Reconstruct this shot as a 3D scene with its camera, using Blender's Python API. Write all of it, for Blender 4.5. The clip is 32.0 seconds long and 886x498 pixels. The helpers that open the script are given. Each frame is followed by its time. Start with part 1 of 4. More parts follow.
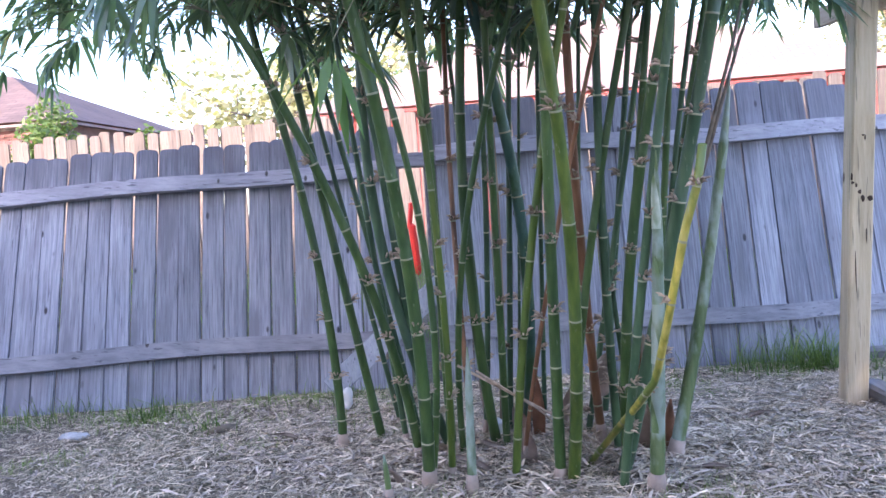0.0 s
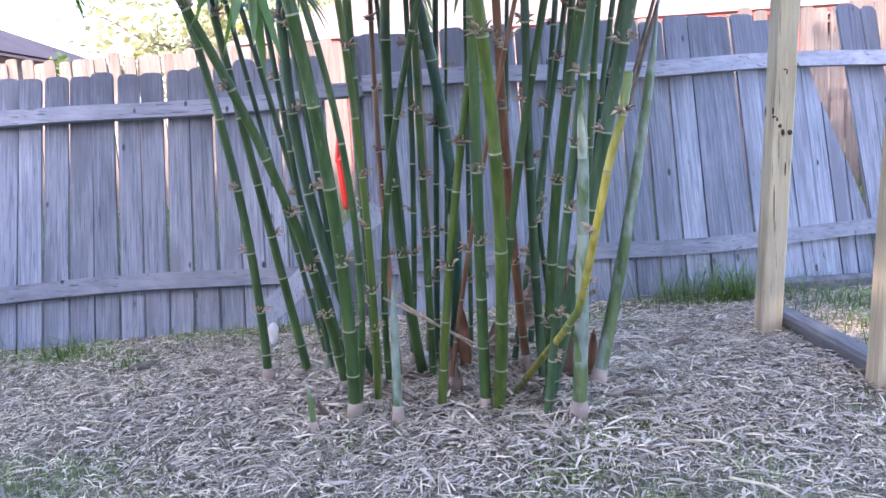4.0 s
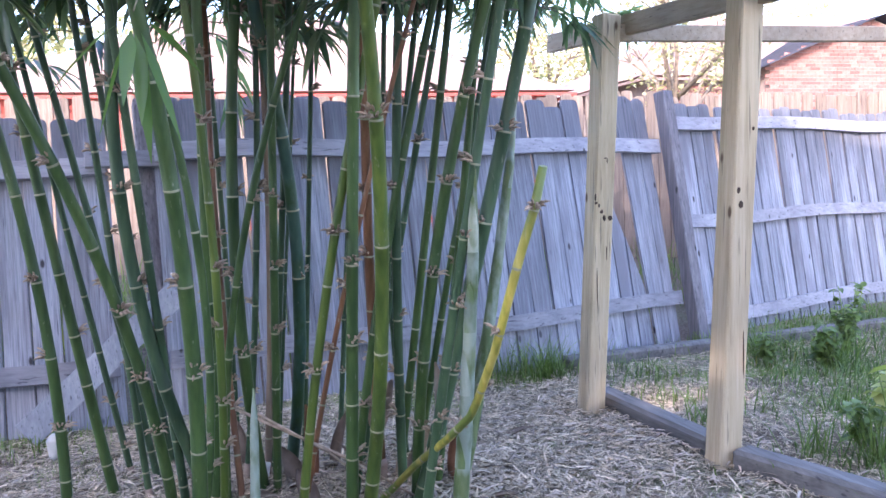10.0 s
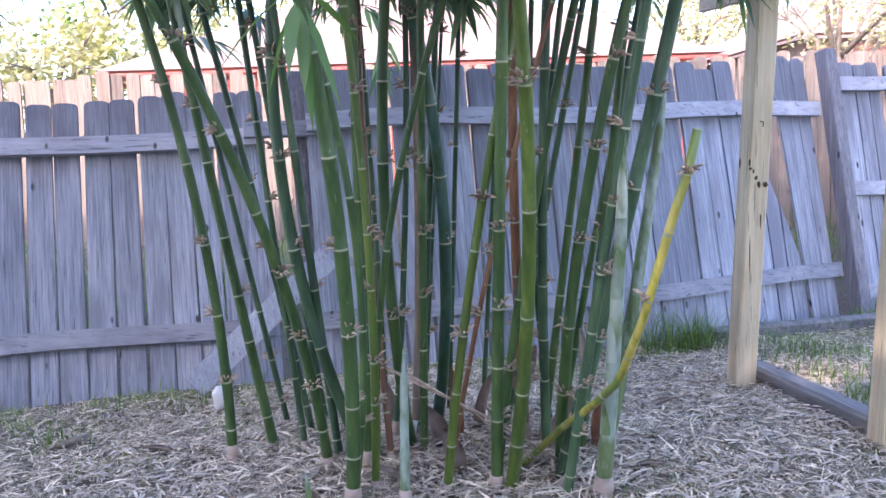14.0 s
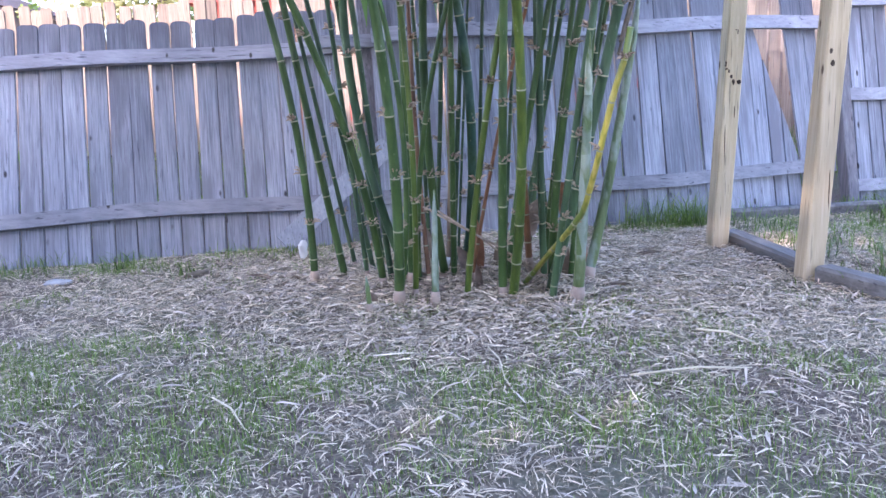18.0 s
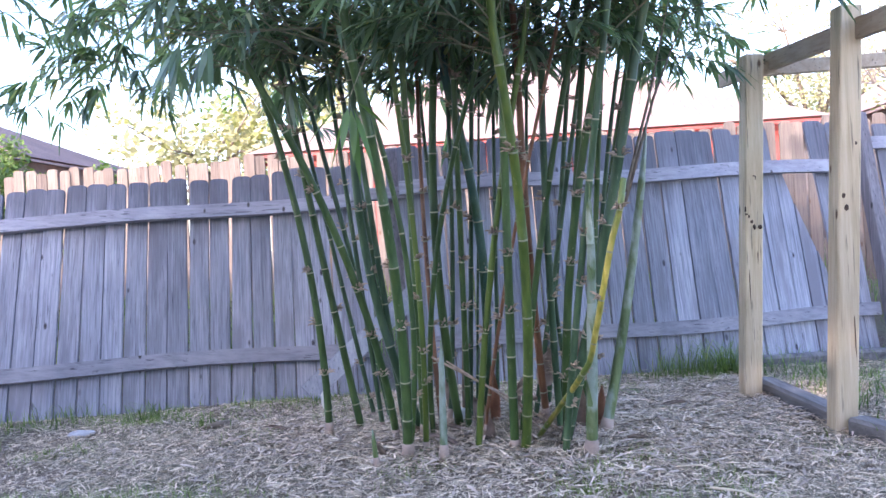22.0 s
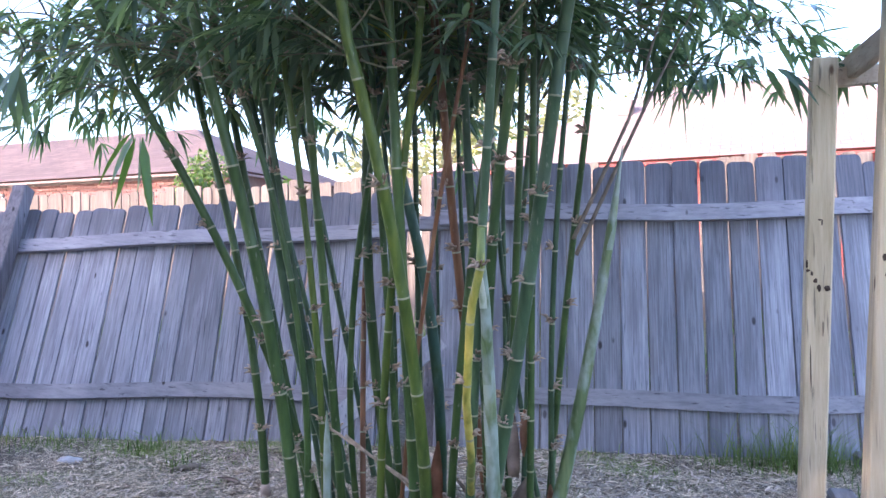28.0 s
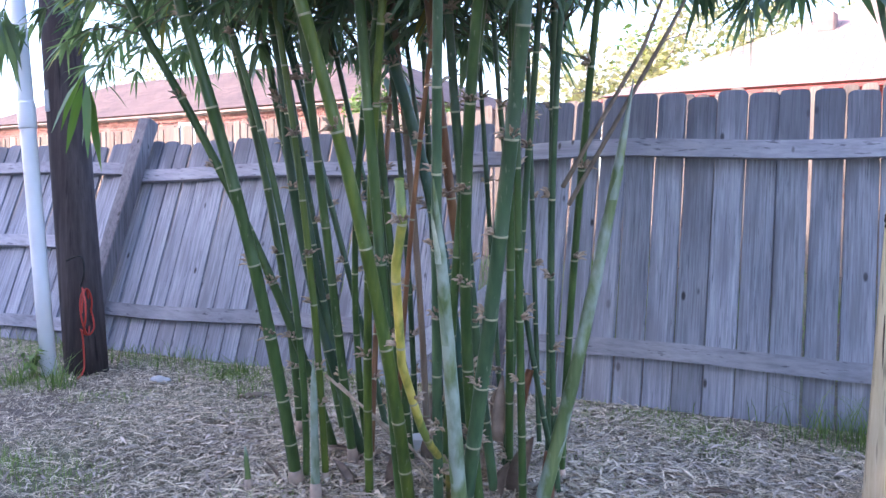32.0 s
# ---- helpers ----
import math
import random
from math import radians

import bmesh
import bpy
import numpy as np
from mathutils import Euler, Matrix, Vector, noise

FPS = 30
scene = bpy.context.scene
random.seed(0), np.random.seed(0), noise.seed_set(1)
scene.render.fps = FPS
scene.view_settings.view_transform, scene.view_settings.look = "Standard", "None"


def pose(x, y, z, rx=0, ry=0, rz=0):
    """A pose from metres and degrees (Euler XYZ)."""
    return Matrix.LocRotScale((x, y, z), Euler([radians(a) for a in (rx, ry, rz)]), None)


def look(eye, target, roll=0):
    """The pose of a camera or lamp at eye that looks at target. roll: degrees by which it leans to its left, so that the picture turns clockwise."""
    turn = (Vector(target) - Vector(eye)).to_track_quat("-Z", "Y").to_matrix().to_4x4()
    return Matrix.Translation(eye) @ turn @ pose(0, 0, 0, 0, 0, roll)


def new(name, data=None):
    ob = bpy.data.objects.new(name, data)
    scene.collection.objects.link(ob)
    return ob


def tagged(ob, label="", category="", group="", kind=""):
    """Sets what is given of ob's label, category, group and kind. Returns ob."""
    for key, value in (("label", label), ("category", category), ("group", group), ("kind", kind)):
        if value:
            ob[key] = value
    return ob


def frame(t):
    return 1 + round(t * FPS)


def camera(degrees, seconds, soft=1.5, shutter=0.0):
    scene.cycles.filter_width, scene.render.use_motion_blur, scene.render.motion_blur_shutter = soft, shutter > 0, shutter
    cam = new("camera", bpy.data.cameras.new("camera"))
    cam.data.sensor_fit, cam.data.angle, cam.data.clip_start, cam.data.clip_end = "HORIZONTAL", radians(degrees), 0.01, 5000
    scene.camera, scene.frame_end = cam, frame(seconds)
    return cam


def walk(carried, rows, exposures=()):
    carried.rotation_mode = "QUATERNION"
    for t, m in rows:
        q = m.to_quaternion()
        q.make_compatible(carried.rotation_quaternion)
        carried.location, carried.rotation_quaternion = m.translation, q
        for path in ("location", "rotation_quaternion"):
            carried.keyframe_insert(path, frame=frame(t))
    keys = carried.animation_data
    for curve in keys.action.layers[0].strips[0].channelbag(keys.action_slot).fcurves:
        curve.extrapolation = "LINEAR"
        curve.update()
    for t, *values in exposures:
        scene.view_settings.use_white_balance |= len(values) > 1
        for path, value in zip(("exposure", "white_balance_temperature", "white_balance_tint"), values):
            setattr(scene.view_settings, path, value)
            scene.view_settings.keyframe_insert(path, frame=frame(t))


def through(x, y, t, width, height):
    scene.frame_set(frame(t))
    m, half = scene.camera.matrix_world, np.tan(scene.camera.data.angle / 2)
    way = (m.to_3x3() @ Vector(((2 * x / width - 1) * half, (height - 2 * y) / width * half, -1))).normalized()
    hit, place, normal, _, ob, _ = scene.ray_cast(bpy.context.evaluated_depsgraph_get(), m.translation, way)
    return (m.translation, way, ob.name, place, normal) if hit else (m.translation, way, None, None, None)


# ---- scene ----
cam = camera(56.1, 32.0)
PATH = [
    (0, (0.339, -0.082, 0.959), (0.052, 1.894, 0.849), -3.7),
    (0.5, (0.325, -0.07, 0.952), (0.161, 1.922, 0.884), -2.2),
    (1, (0.324, -0.064, 0.949), (0.236, 1.933, 0.901), -1.8),
    (1.5, (0.313, -0.047, 0.958), (0.171, 1.927, 0.671), -1.6),
    (2, (0.311, -0.044, 0.948), (0.141, 1.901, 0.513), -2.0),
    (2.5, (0.307, -0.039, 0.917), (0.128, 1.904, 0.477), -0.8),
    (3, (0.305, -0.03, 0.922), (0.118, 1.918, 0.509), -0.7),
    (3.5, (0.314, -0.029, 0.927), (0.146, 1.935, 0.585), -1.8),
    (4, (0.352, -0.04, 0.931), (0.221, 1.937, 0.664), -3.3),
    (4.5, (0.363, -0.072, 0.931), (0.258, 1.914, 0.717), -3.7),
    (6.5, (0.159, 0.006, 0.951), (0.163, 2.003, 0.838), -2.3),
    (7, (0.114, 0.142, 0.949), (0.121, 2.14, 0.862), -2.4),
    (7.5, (0.107, 0.274, 0.969), (0.135, 2.272, 0.892), -3.5),
    (8, (0.061, 0.245, 1.005), (0.127, 2.243, 0.938), -3.5),
    (8.5, (-0.03, 0.243, 1.015), (0.303, 2.215, 0.994), -3.1),
    (9, (-0.041, 0.254, 1.022), (0.474, 2.186, 0.946), -2.5),
    (9.5, (-0.039, 0.256, 1.021), (0.543, 2.165, 0.897), -2.4),
    (10, (-0.047, 0.24, 1.022), (0.469, 2.167, 0.875), -1.9),
    (10.5, (-0.048, 0.235, 1.019), (0.301, 2.197, 0.856), -1.6),
    (11, (-0.05, 0.234, 1.015), (0.206, 2.21, 0.837), -1.6),
    (11.5, (-0.053, 0.231, 1.014), (0.138, 2.213, 0.826), -1.5),
    (12, (-0.056, 0.224, 1.015), (0.125, 2.207, 0.834), -1.8),
    (12.5, (-0.052, 0.228, 1.014), (0.119, 2.212, 0.827), -2.3),
    (13, (-0.057, 0.227, 1.012), (0.119, 2.209, 0.813), -2.2),
    (13.5, (-0.059, 0.228, 1.01), (0.119, 2.209, 0.799), -2.3),
    (15.5, (-0.139, 0.132, 1.032), (0.087, 2.118, 0.973), -2.1),
    (16, (-0.068, -0.083, 0.993), (-0.027, 1.916, 1.026), -1.5),
    (16.5, (-0.036, -0.241, 0.941), (-0.145, 1.75, 0.793), -3.9),
    (17, (-0.092, -0.477, 0.895), (-0.182, 1.502, 0.619), -4.5),
    (17.5, (-0.077, -0.621, 0.888), (-0.098, 1.344, 0.52), -2.1),
    (18, (0.033, -0.764, 0.877), (0.04, 1.202, 0.507), -2.4),
    (18.5, (0.086, -0.839, 0.877), (0.106, 1.121, 0.478), -3.3),
    (19, (0.031, -0.905, 0.899), (0.073, 1.08, 0.662), -5.4),
    (19.5, (0.022, -0.922, 0.899), (0.063, 1.073, 0.765), -6.8),
    (20, (0.045, -0.929, 0.896), (0.1, 1.069, 0.83), -6.0),
    (20.5, (0.093, -0.924, 0.909), (0.153, 1.072, 0.812), -5.5),
    (21, (0.154, -0.918, 0.904), (0.116, 1.081, 0.871), -3.9),
    (21.5, (0.2, -0.833, 0.888), (0.09, 1.164, 0.892), -3.7),
    (22, (0.258, -0.747, 0.89), (0.13, 1.249, 0.87), -3.3),
    (22.5, (0.445, -0.737, 0.879), (0.299, 1.257, 0.817), -3.0),
    (23, (0.631, -0.733, 0.913), (0.159, 1.208, 0.828), -3.7),
    (23.5, (0.642, -0.774, 0.941), (0.178, 1.171, 0.885), -5.0),
    (24, (0.656, -0.779, 0.908), (0.338, 1.195, 0.839), -2.2),
    (24.5, (0.734, -0.746, 0.918), (0.606, 1.245, 0.773), -2.8),
    (25, (0.76, -0.681, 0.933), (0.715, 1.315, 0.824), -4.5),
    (25.5, (0.769, -0.548, 0.946), (0.711, 1.45, 0.875), -4.3),
    (26, (0.83, -0.474, 0.957), (0.613, 1.513, 1.027), -3.2),
    (26.5, (1.052, -0.365, 0.929), (0.499, 1.557, 0.936), 0.6),
    (28.5, (1.461, 0.207, 1.0), (0.652, 2.035, 1.055), -1.1),
    (29, (1.61, 0.273, 1.02), (0.633, 2.018, 1.05), -0.5),
    (29.5, (1.628, 0.381, 1.016), (0.67, 2.137, 0.998), -1.7),
    (30, (1.626, 0.485, 1.045), (0.733, 2.275, 1.029), -0.4),
    (30.5, (1.684, 0.533, 1.045), (0.798, 2.325, 0.978), 0.1),
    (31, (1.785, 0.573, 1.053), (0.782, 2.3, 0.94), -0.1),
    (31.5, (1.842, 0.563, 1.042), (0.754, 2.236, 0.917), 0.9),
    (32, (1.855, 0.58, 1.042), (0.722, 2.222, 0.899), 0.3),
]
walk(cam, [(t, look(e, g, r)) for t, e, g, r in PATH], [(t, e, 5700.0, 28.0) for t, e in ((0.0, 2.95), (1.0, 3.03), (1.8, 3.16), (4.0, 3.13), (6.5, 2.98), (11.0, 3.03), (13.5, 3.05), (16.0, 3.08), (17.5, 3.14), (18.5, 3.15), (20.0, 2.98), (23.0, 2.96), (26.0, 2.93), (28.5, 2.88), (32.0, 2.87))])

# ---- light ----
world = bpy.data.worlds.new("sky")
scene.world = world
world.use_nodes = True
sky = world.node_tree.nodes.new("ShaderNodeTexSky")
sky.sky_type, sky.sun_disc = "NISHITA", False
sky.sun_elevation, sky.sun_rotation = radians(20), radians(212)
sky.air_density, sky.dust_density = 1.0, 1.6
world.node_tree.nodes["Background"].inputs["Strength"].default_value = 0.15
world.node_tree.links.new(sky.outputs["Color"], world.node_tree.nodes["Background"].inputs["Color"])
sun = new("sun", bpy.data.lights.new("sun", "SUN"))
sun.data.energy, sun.data.angle, sun.data.color = 1.3, radians(0.6), (1.0, 0.86, 0.68)
SUN_WAY = Vector((math.sin(radians(212)) * math.cos(radians(20)), math.cos(radians(212)) * math.cos(radians(20)), math.sin(radians(20))))
sun.matrix_world = look((0, 0, 30), Vector((0, 0, 30)) - SUN_WAY)


# ---- materials ----
def material(name, rough=0.7, spec=0.4, metal=0.0):
    m = bpy.data.materials.new(name)
    m.use_nodes = True
    b = m.node_tree.nodes["Principled BSDF"]
    b.inputs["Roughness"].default_value = rough
    b.inputs["Specular IOR Level"].default_value = spec
    b.inputs["Metallic"].default_value = metal
    return m, m.node_tree, b


def node(tree, kind, **values):
    n = tree.nodes.new(kind)
    for k, v in values.items():
        n.inputs[k.replace("_", " ")].default_value = v
    return n


def coords(tree, scale=(1, 1, 1), shift_random=True, space="Object"):
    """Texture coordinates at real size, shifted piece by piece."""
    c = tree.nodes.new("ShaderNodeTexCoord")
    mp = node(tree, "ShaderNodeMapping", Scale=scale)
    tree.links.new(c.outputs[space], mp.inputs["Vector"])
    if shift_random:
        o = tree.nodes.new("ShaderNodeObjectInfo")
        s = tree.nodes.new("ShaderNodeVectorMath")
        s.operation = "SCALE"
        s.inputs[0].default_value = (37.0, 23.0, 51.0)
        tree.links.new(o.outputs["Random"], s.inputs["Scale"])
        tree.links.new(s.outputs[0], mp.inputs["Location"])
    return mp.outputs["Vector"]


def ramp(tree, fac, stops):
    r = tree.nodes.new("ShaderNodeValToRGB")
    while len(r.color_ramp.elements) < len(stops):
        r.color_ramp.elements.new(0.5)
    for e, (p, c) in zip(r.color_ramp.elements, stops):
        e.position, e.color = p, (*c, 1)
    tree.links.new(fac, r.inputs["Fac"])
    return r.outputs["Color"]


def noise_tex(tree, vec, scale, detail=4.0, rough=0.55):
    n = node(tree, "ShaderNodeTexNoise", Scale=scale, Detail=detail, Roughness=rough)
    tree.links.new(vec, n.inputs["Vector"])
    return n.outputs["Fac"]


def mix(tree, fac, a, b, how="MIX"):
    m = tree.nodes.new("ShaderNodeMix")
    m.data_type, m.blend_type = "RGBA", how
    for sock, v in ((m.inputs[0], fac), (m.inputs[6], a), (m.inputs[7], b)):
        if isinstance(v, bpy.types.NodeSocket):
            tree.links.new(v, sock)
        else:
            sock.default_value = v if isinstance(v, float) else (*v, 1)
    return m.outputs[2]


def bump(tree, b, height, strength=0.3, distance=0.01):
    n = node(tree, "ShaderNodeBump", Strength=strength, Distance=distance)
    tree.links.new(height, n.inputs["Height"])
    tree.links.new(n.outputs["Normal"], b.inputs["Normal"])


def per_piece(tree, low, high):
    """A grey that differs from piece to piece."""
    o = tree.nodes.new("ShaderNodeObjectInfo")
    r = node(tree, "ShaderNodeMapRange", To_Min=low, To_Max=high)
    tree.links.new(o.outputs["Random"], r.inputs["Value"])
    c = tree.nodes.new("ShaderNodeCombineColor")
    for i in range(3):
        tree.links.new(r.outputs[0], c.inputs[i])
    return c.outputs[0]


def wood(name, stops, knots, low=0.8, high=1.12, grain=(46, 46, 1.9), rough=0.85, weather=None, mildew=None):
    """Sawn timber with grain along z, knots and stains."""
    m, t, b = material(name, rough, 0.25)
    v = coords(t, grain)
    g = noise_tex(t, v, 1.3, 8.0, 0.72)
    col = ramp(t, g, stops)
    crack = ramp(t, noise_tex(t, coords(t, tuple(c * 2.6 for c in grain)), 1.0, 3.0), [(0.31, (0.45, 0.45, 0.47)), (0.38, (1, 1, 1))])
    col = mix(t, 1.0, col, crack, "MULTIPLY")
    big = noise_tex(t, coords(t, (3.0, 3.0, 1.1)), 1.0, 3.0)
    col = mix(t, 1.0, col, ramp(t, big, [(0.3, (0.74, 0.74, 0.76)), (0.7, (1.12, 1.1, 1.08))]), "MULTIPLY")
    vo = node(t, "ShaderNodeTexVoronoi", Scale=1.0)
    t.links.new(coords(t, (9.0, 9.0, 4.0)), vo.inputs["Vector"])
    k = ramp(t, vo.outputs["Distance"], [(0.06, (1, 1, 1)), (0.11, (0, 0, 0))])
    col = mix(t, k, col, knots)
    if weather:
        w = ramp(t, noise_tex(t, coords(t, (5, 5, 0.9)), 1.4, 5.0), [(0.52, (0, 0, 0)), (0.66, (1, 1, 1))])
        col = mix(t, w, col, weather)
    if mildew:
        # grey-black mildew that has run down from the sawn ends
        c = t.nodes.new("ShaderNodeTexCoord")
        sep = t.nodes.new("ShaderNodeSeparateXYZ")
        t.links.new(c.outputs["Object"], sep.inputs[0])
        edge = t.nodes.new("ShaderNodeMath")
        edge.operation = "MULTIPLY_ADD"
        t.links.new(noise_tex(t, coords(t, (16, 16, 2.4)), 1.0, 5.0), edge.inputs[0])
        edge.inputs[1].default_value = 0.75
        t.links.new(sep.outputs["Z"], edge.inputs[2])
        amount = node(t, "ShaderNodeMapRange", From_Min=mildew + 0.27, From_Max=mildew + 0.62, To_Min=0.0, To_Max=0.6)
        t.links.new(edge.outputs[0], amount.inputs["Value"])
        col = mix(t, amount.outputs[0], col, (0.085, 0.085, 0.095))
    col = mix(t, 1.0, col, per_piece(t, low, high), "MULTIPLY")
    t.links.new(col, b.inputs["Base Color"])
    bump(t, b, g, 0.5, 0.005)
    return m


FENCE = wood("weathered_cedar", [(0.28, (0.12, 0.125, 0.148)), (0.5, (0.3, 0.308, 0.348)), (0.72, (0.47, 0.478, 0.525))], (0.05, 0.045, 0.048), 0.76, 1.16, grain=(70, 70, 2.2), weather=(0.2, 0.195, 0.22), mildew=1.16)
RAIL = wood("weathered_rail", [(0.28, (0.2, 0.2, 0.22)), (0.5, (0.31, 0.305, 0.335)), (0.72, (0.4, 0.395, 0.42))], (0.06, 0.055, 0.05), grain=(1.6, 26, 26))
FARFENCE = wood("tan_cedar", [(0.28, (0.15, 0.11, 0.085)), (0.5, (0.23, 0.18, 0.14)), (0.72, (0.3, 0.25, 0.2))], (0.16, 0.1, 0.06))
PINE = wood("treated_pine", [(0.28, (0.43, 0.33, 0.195)), (0.5, (0.59, 0.48, 0.31)), (0.72, (0.71, 0.6, 0.42))], (0.13, 0.08, 0.045), 0.95, 1.05, grain=(30, 30, 1.2), rough=0.75)
BEAM = wood("treated_beam", [(0.28, (0.38, 0.29, 0.2)), (0.5, (0.48, 0.39, 0.28)), (0.72, (0.57, 0.48, 0.36))], (0.3, 0.22, 0.14), 0.9, 1.1, grain=(30, 1.2, 30))
TIMBER = wood("old_timber", [(0.28, (0.08, 0.074, 0.068)), (0.5, (0.16, 0.15, 0.14)), (0.72, (0.26, 0.245, 0.23))], (0.04, 0.035, 0.03), grain=(20, 1.4, 20))
POLE = wood("creosote_pole", [(0.28, (0.03, 0.024, 0.025)), (0.5, (0.065, 0.052, 0.053)), (0.72, (0.12, 0.098, 0.098))], (0.02, 0.015, 0.015), 1, 1, grain=(14, 14, 0.9))
POST = wood("dark_post", [(0.28, (0.09, 0.085, 0.09)), (0.5, (0.16, 0.15, 0.16)), (0.72, (0.25, 0.24, 0.25))], (0.04, 0.04, 0.04))
PLANK = wood("pale_board", [(0.28, (0.22, 0.23, 0.26)), (0.5, (0.3, 0.31, 0.34)), (0.72, (0.38, 0.39, 0.41))], (0.12, 0.12, 0.12))


def bamboo(name, low, mid, high, blotch=None, rough=0.42):
    """Waxy cane skin, streaked lengthwise, with scuffs."""
    m, t, b = material(name, rough, 0.45)
    v = coords(t, (30, 30, 1.6))
    col = ramp(t, noise_tex(t, v, 1.2, 4.0), [(0.3, low), (0.5, mid), (0.75, high)])
    big = noise_tex(t, coords(t, (4, 4, 2.2)), 1.3, 3.0)
    col = mix(t, 1.0, col, ramp(t, big, [(0.3, (0.66, 0.7, 0.7)), (0.7, (1.25, 1.2, 1.1))]), "MULTIPLY")
    if blotch:
        w = ramp(t, noise_tex(t, coords(t, (9, 9, 4.0)), 1.3, 4.0), [(0.45, (0, 0, 0)), (0.58, (1, 1, 1))])
        col = mix(t, w, col, blotch)
    scuff = ramp(t, noise_tex(t, coords(t, (60, 60, 14)), 1.5, 3.0), [(0.66, (0, 0, 0)), (0.74, (0.5, 0.5, 0.5))])
    col = mix(t, scuff, col, (0.3, 0.3, 0.22))
    t.links.new(col, b.inputs["Base Color"])
    bump(t, b, noise_tex(t, v, 2.0), 0.12, 0.003)
    return m


CANE = {
    "green": bamboo("green_cane", (0.03, 0.066, 0.018), (0.05, 0.096, 0.026), (0.085, 0.135, 0.04)),
    "dark": bamboo("dark_cane", (0.031, 0.066, 0.032), (0.049, 0.095, 0.046), (0.084, 0.134, 0.064)),
    "lime": bamboo("lime_cane", (0.045, 0.085, 0.014), (0.08, 0.122, 0.02), (0.14, 0.175, 0.028)),
    "blue": bamboo("bluish_cane", (0.03, 0.075, 0.055), (0.05, 0.11, 0.085), (0.09, 0.16, 0.12), (0.035, 0.08, 0.03)),
    "brown": bamboo("brown_cane", (0.13, 0.055, 0.025), (0.2, 0.09, 0.045), (0.27, 0.14, 0.07)),
    "tan": bamboo("dead_cane", (0.2, 0.13, 0.09), (0.27, 0.19, 0.14), (0.34, 0.26, 0.19), rough=0.7),
    "yellow": bamboo("yellow_cane", (0.2, 0.2, 0.03), (0.38, 0.32, 0.06), (0.52, 0.43, 0.13), (0.13, 0.17, 0.03)),
    "shoot": bamboo("young_shoot", (0.06, 0.1, 0.03), (0.11, 0.155, 0.06), (0.19, 0.23, 0.11), (0.27, 0.32, 0.26)),
    "sheathed": bamboo("pale_shoot", (0.2, 0.25, 0.19), (0.32, 0.37, 0.31), (0.46, 0.5, 0.44), (0.12, 0.18, 0.07)),
}


def plain(name, color, rough=0.7, spec=0.3, vary=0.25, scale=9.0, relief=0.2, island=0.0):
    m, t, b = material(name, rough, spec)
    n = noise_tex(t, coords(t, (1, 1, 1)), scale, 5.0)
    lo = tuple(c * (1 - vary) for c in color)
    hi = tuple(c * (1 + vary) for c in color)
    col = ramp(t, n, [(0.3, lo), (0.7, hi)])
    if island:
        g = t.nodes.new("ShaderNodeNewGeometry")
        col = mix(t, 1.0, col, ramp(t, g.outputs["Random Per Island"], [(0.0, (1 - island,) * 3), (1.0, (1 + island,) * 3)]), "MULTIPLY")
    t.links.new(col, b.inputs["Base Color"])
    if relief:
        bump(t, b, n, relief, 0.01)
    return m


NODE_RING = plain("node_ring", (0.33, 0.32, 0.21), 0.7)
STUB = plain("dry_stub", (0.38, 0.285, 0.205), 0.85, vary=0.45, scale=40)
TWIG = plain("green_twig", (0.15, 0.14, 0.08), 0.8, vary=0.4, scale=20)
PALE = plain("pale_stem", (0.62, 0.52, 0.36), 0.8, vary=0.2, scale=20)
SHEATH = plain("dry_sheath", (0.36, 0.27, 0.21), 0.75, vary=0.35, scale=14)
SHEATH_RED = plain("red_sheath", (0.34, 0.17, 0.1), 0.7, vary=0.35, scale=14)
PVC = plain("white_conduit", (0.74, 0.75, 0.78), 0.4, 0.5, vary=0.06, scale=4)
HOSE = plain("yellow_hose", (0.5, 0.42, 0.12), 0.5, vary=0.15)
CORD = plain("red_cord", (0.4, 0.045, 0.03), 0.5, vary=0.2)
BLACK = plain("black_rubber", (0.02, 0.02, 0.02), 0.6, vary=0.2)
STEEL = plain("dull_steel", (0.4, 0.41, 0.43), 0.45, 0.5, vary=0.2)
RED = plain("red_plastic", (0.62, 0.035, 0.02), 0.45, vary=0.12)
WHITE = plain("white_scrap", (0.6, 0.58, 0.55), 0.6, vary=0.1)
STRAW = plain("straw", (0.54, 0.44, 0.315), 0.85, vary=0.2, scale=20, relief=0, island=0.66)
DRYLEAF = plain("dry_leaf", (0.43, 0.345, 0.27), 0.8, vary=0.2, scale=20, relief=0, island=0.5)
KNOT = plain("dark_knot", (0.07, 0.045, 0.03), 0.85, vary=0.4, scale=40)
STONE = plain("pale_stone", (0.42, 0.41, 0.4), 0.85, vary=0.2, scale=25)


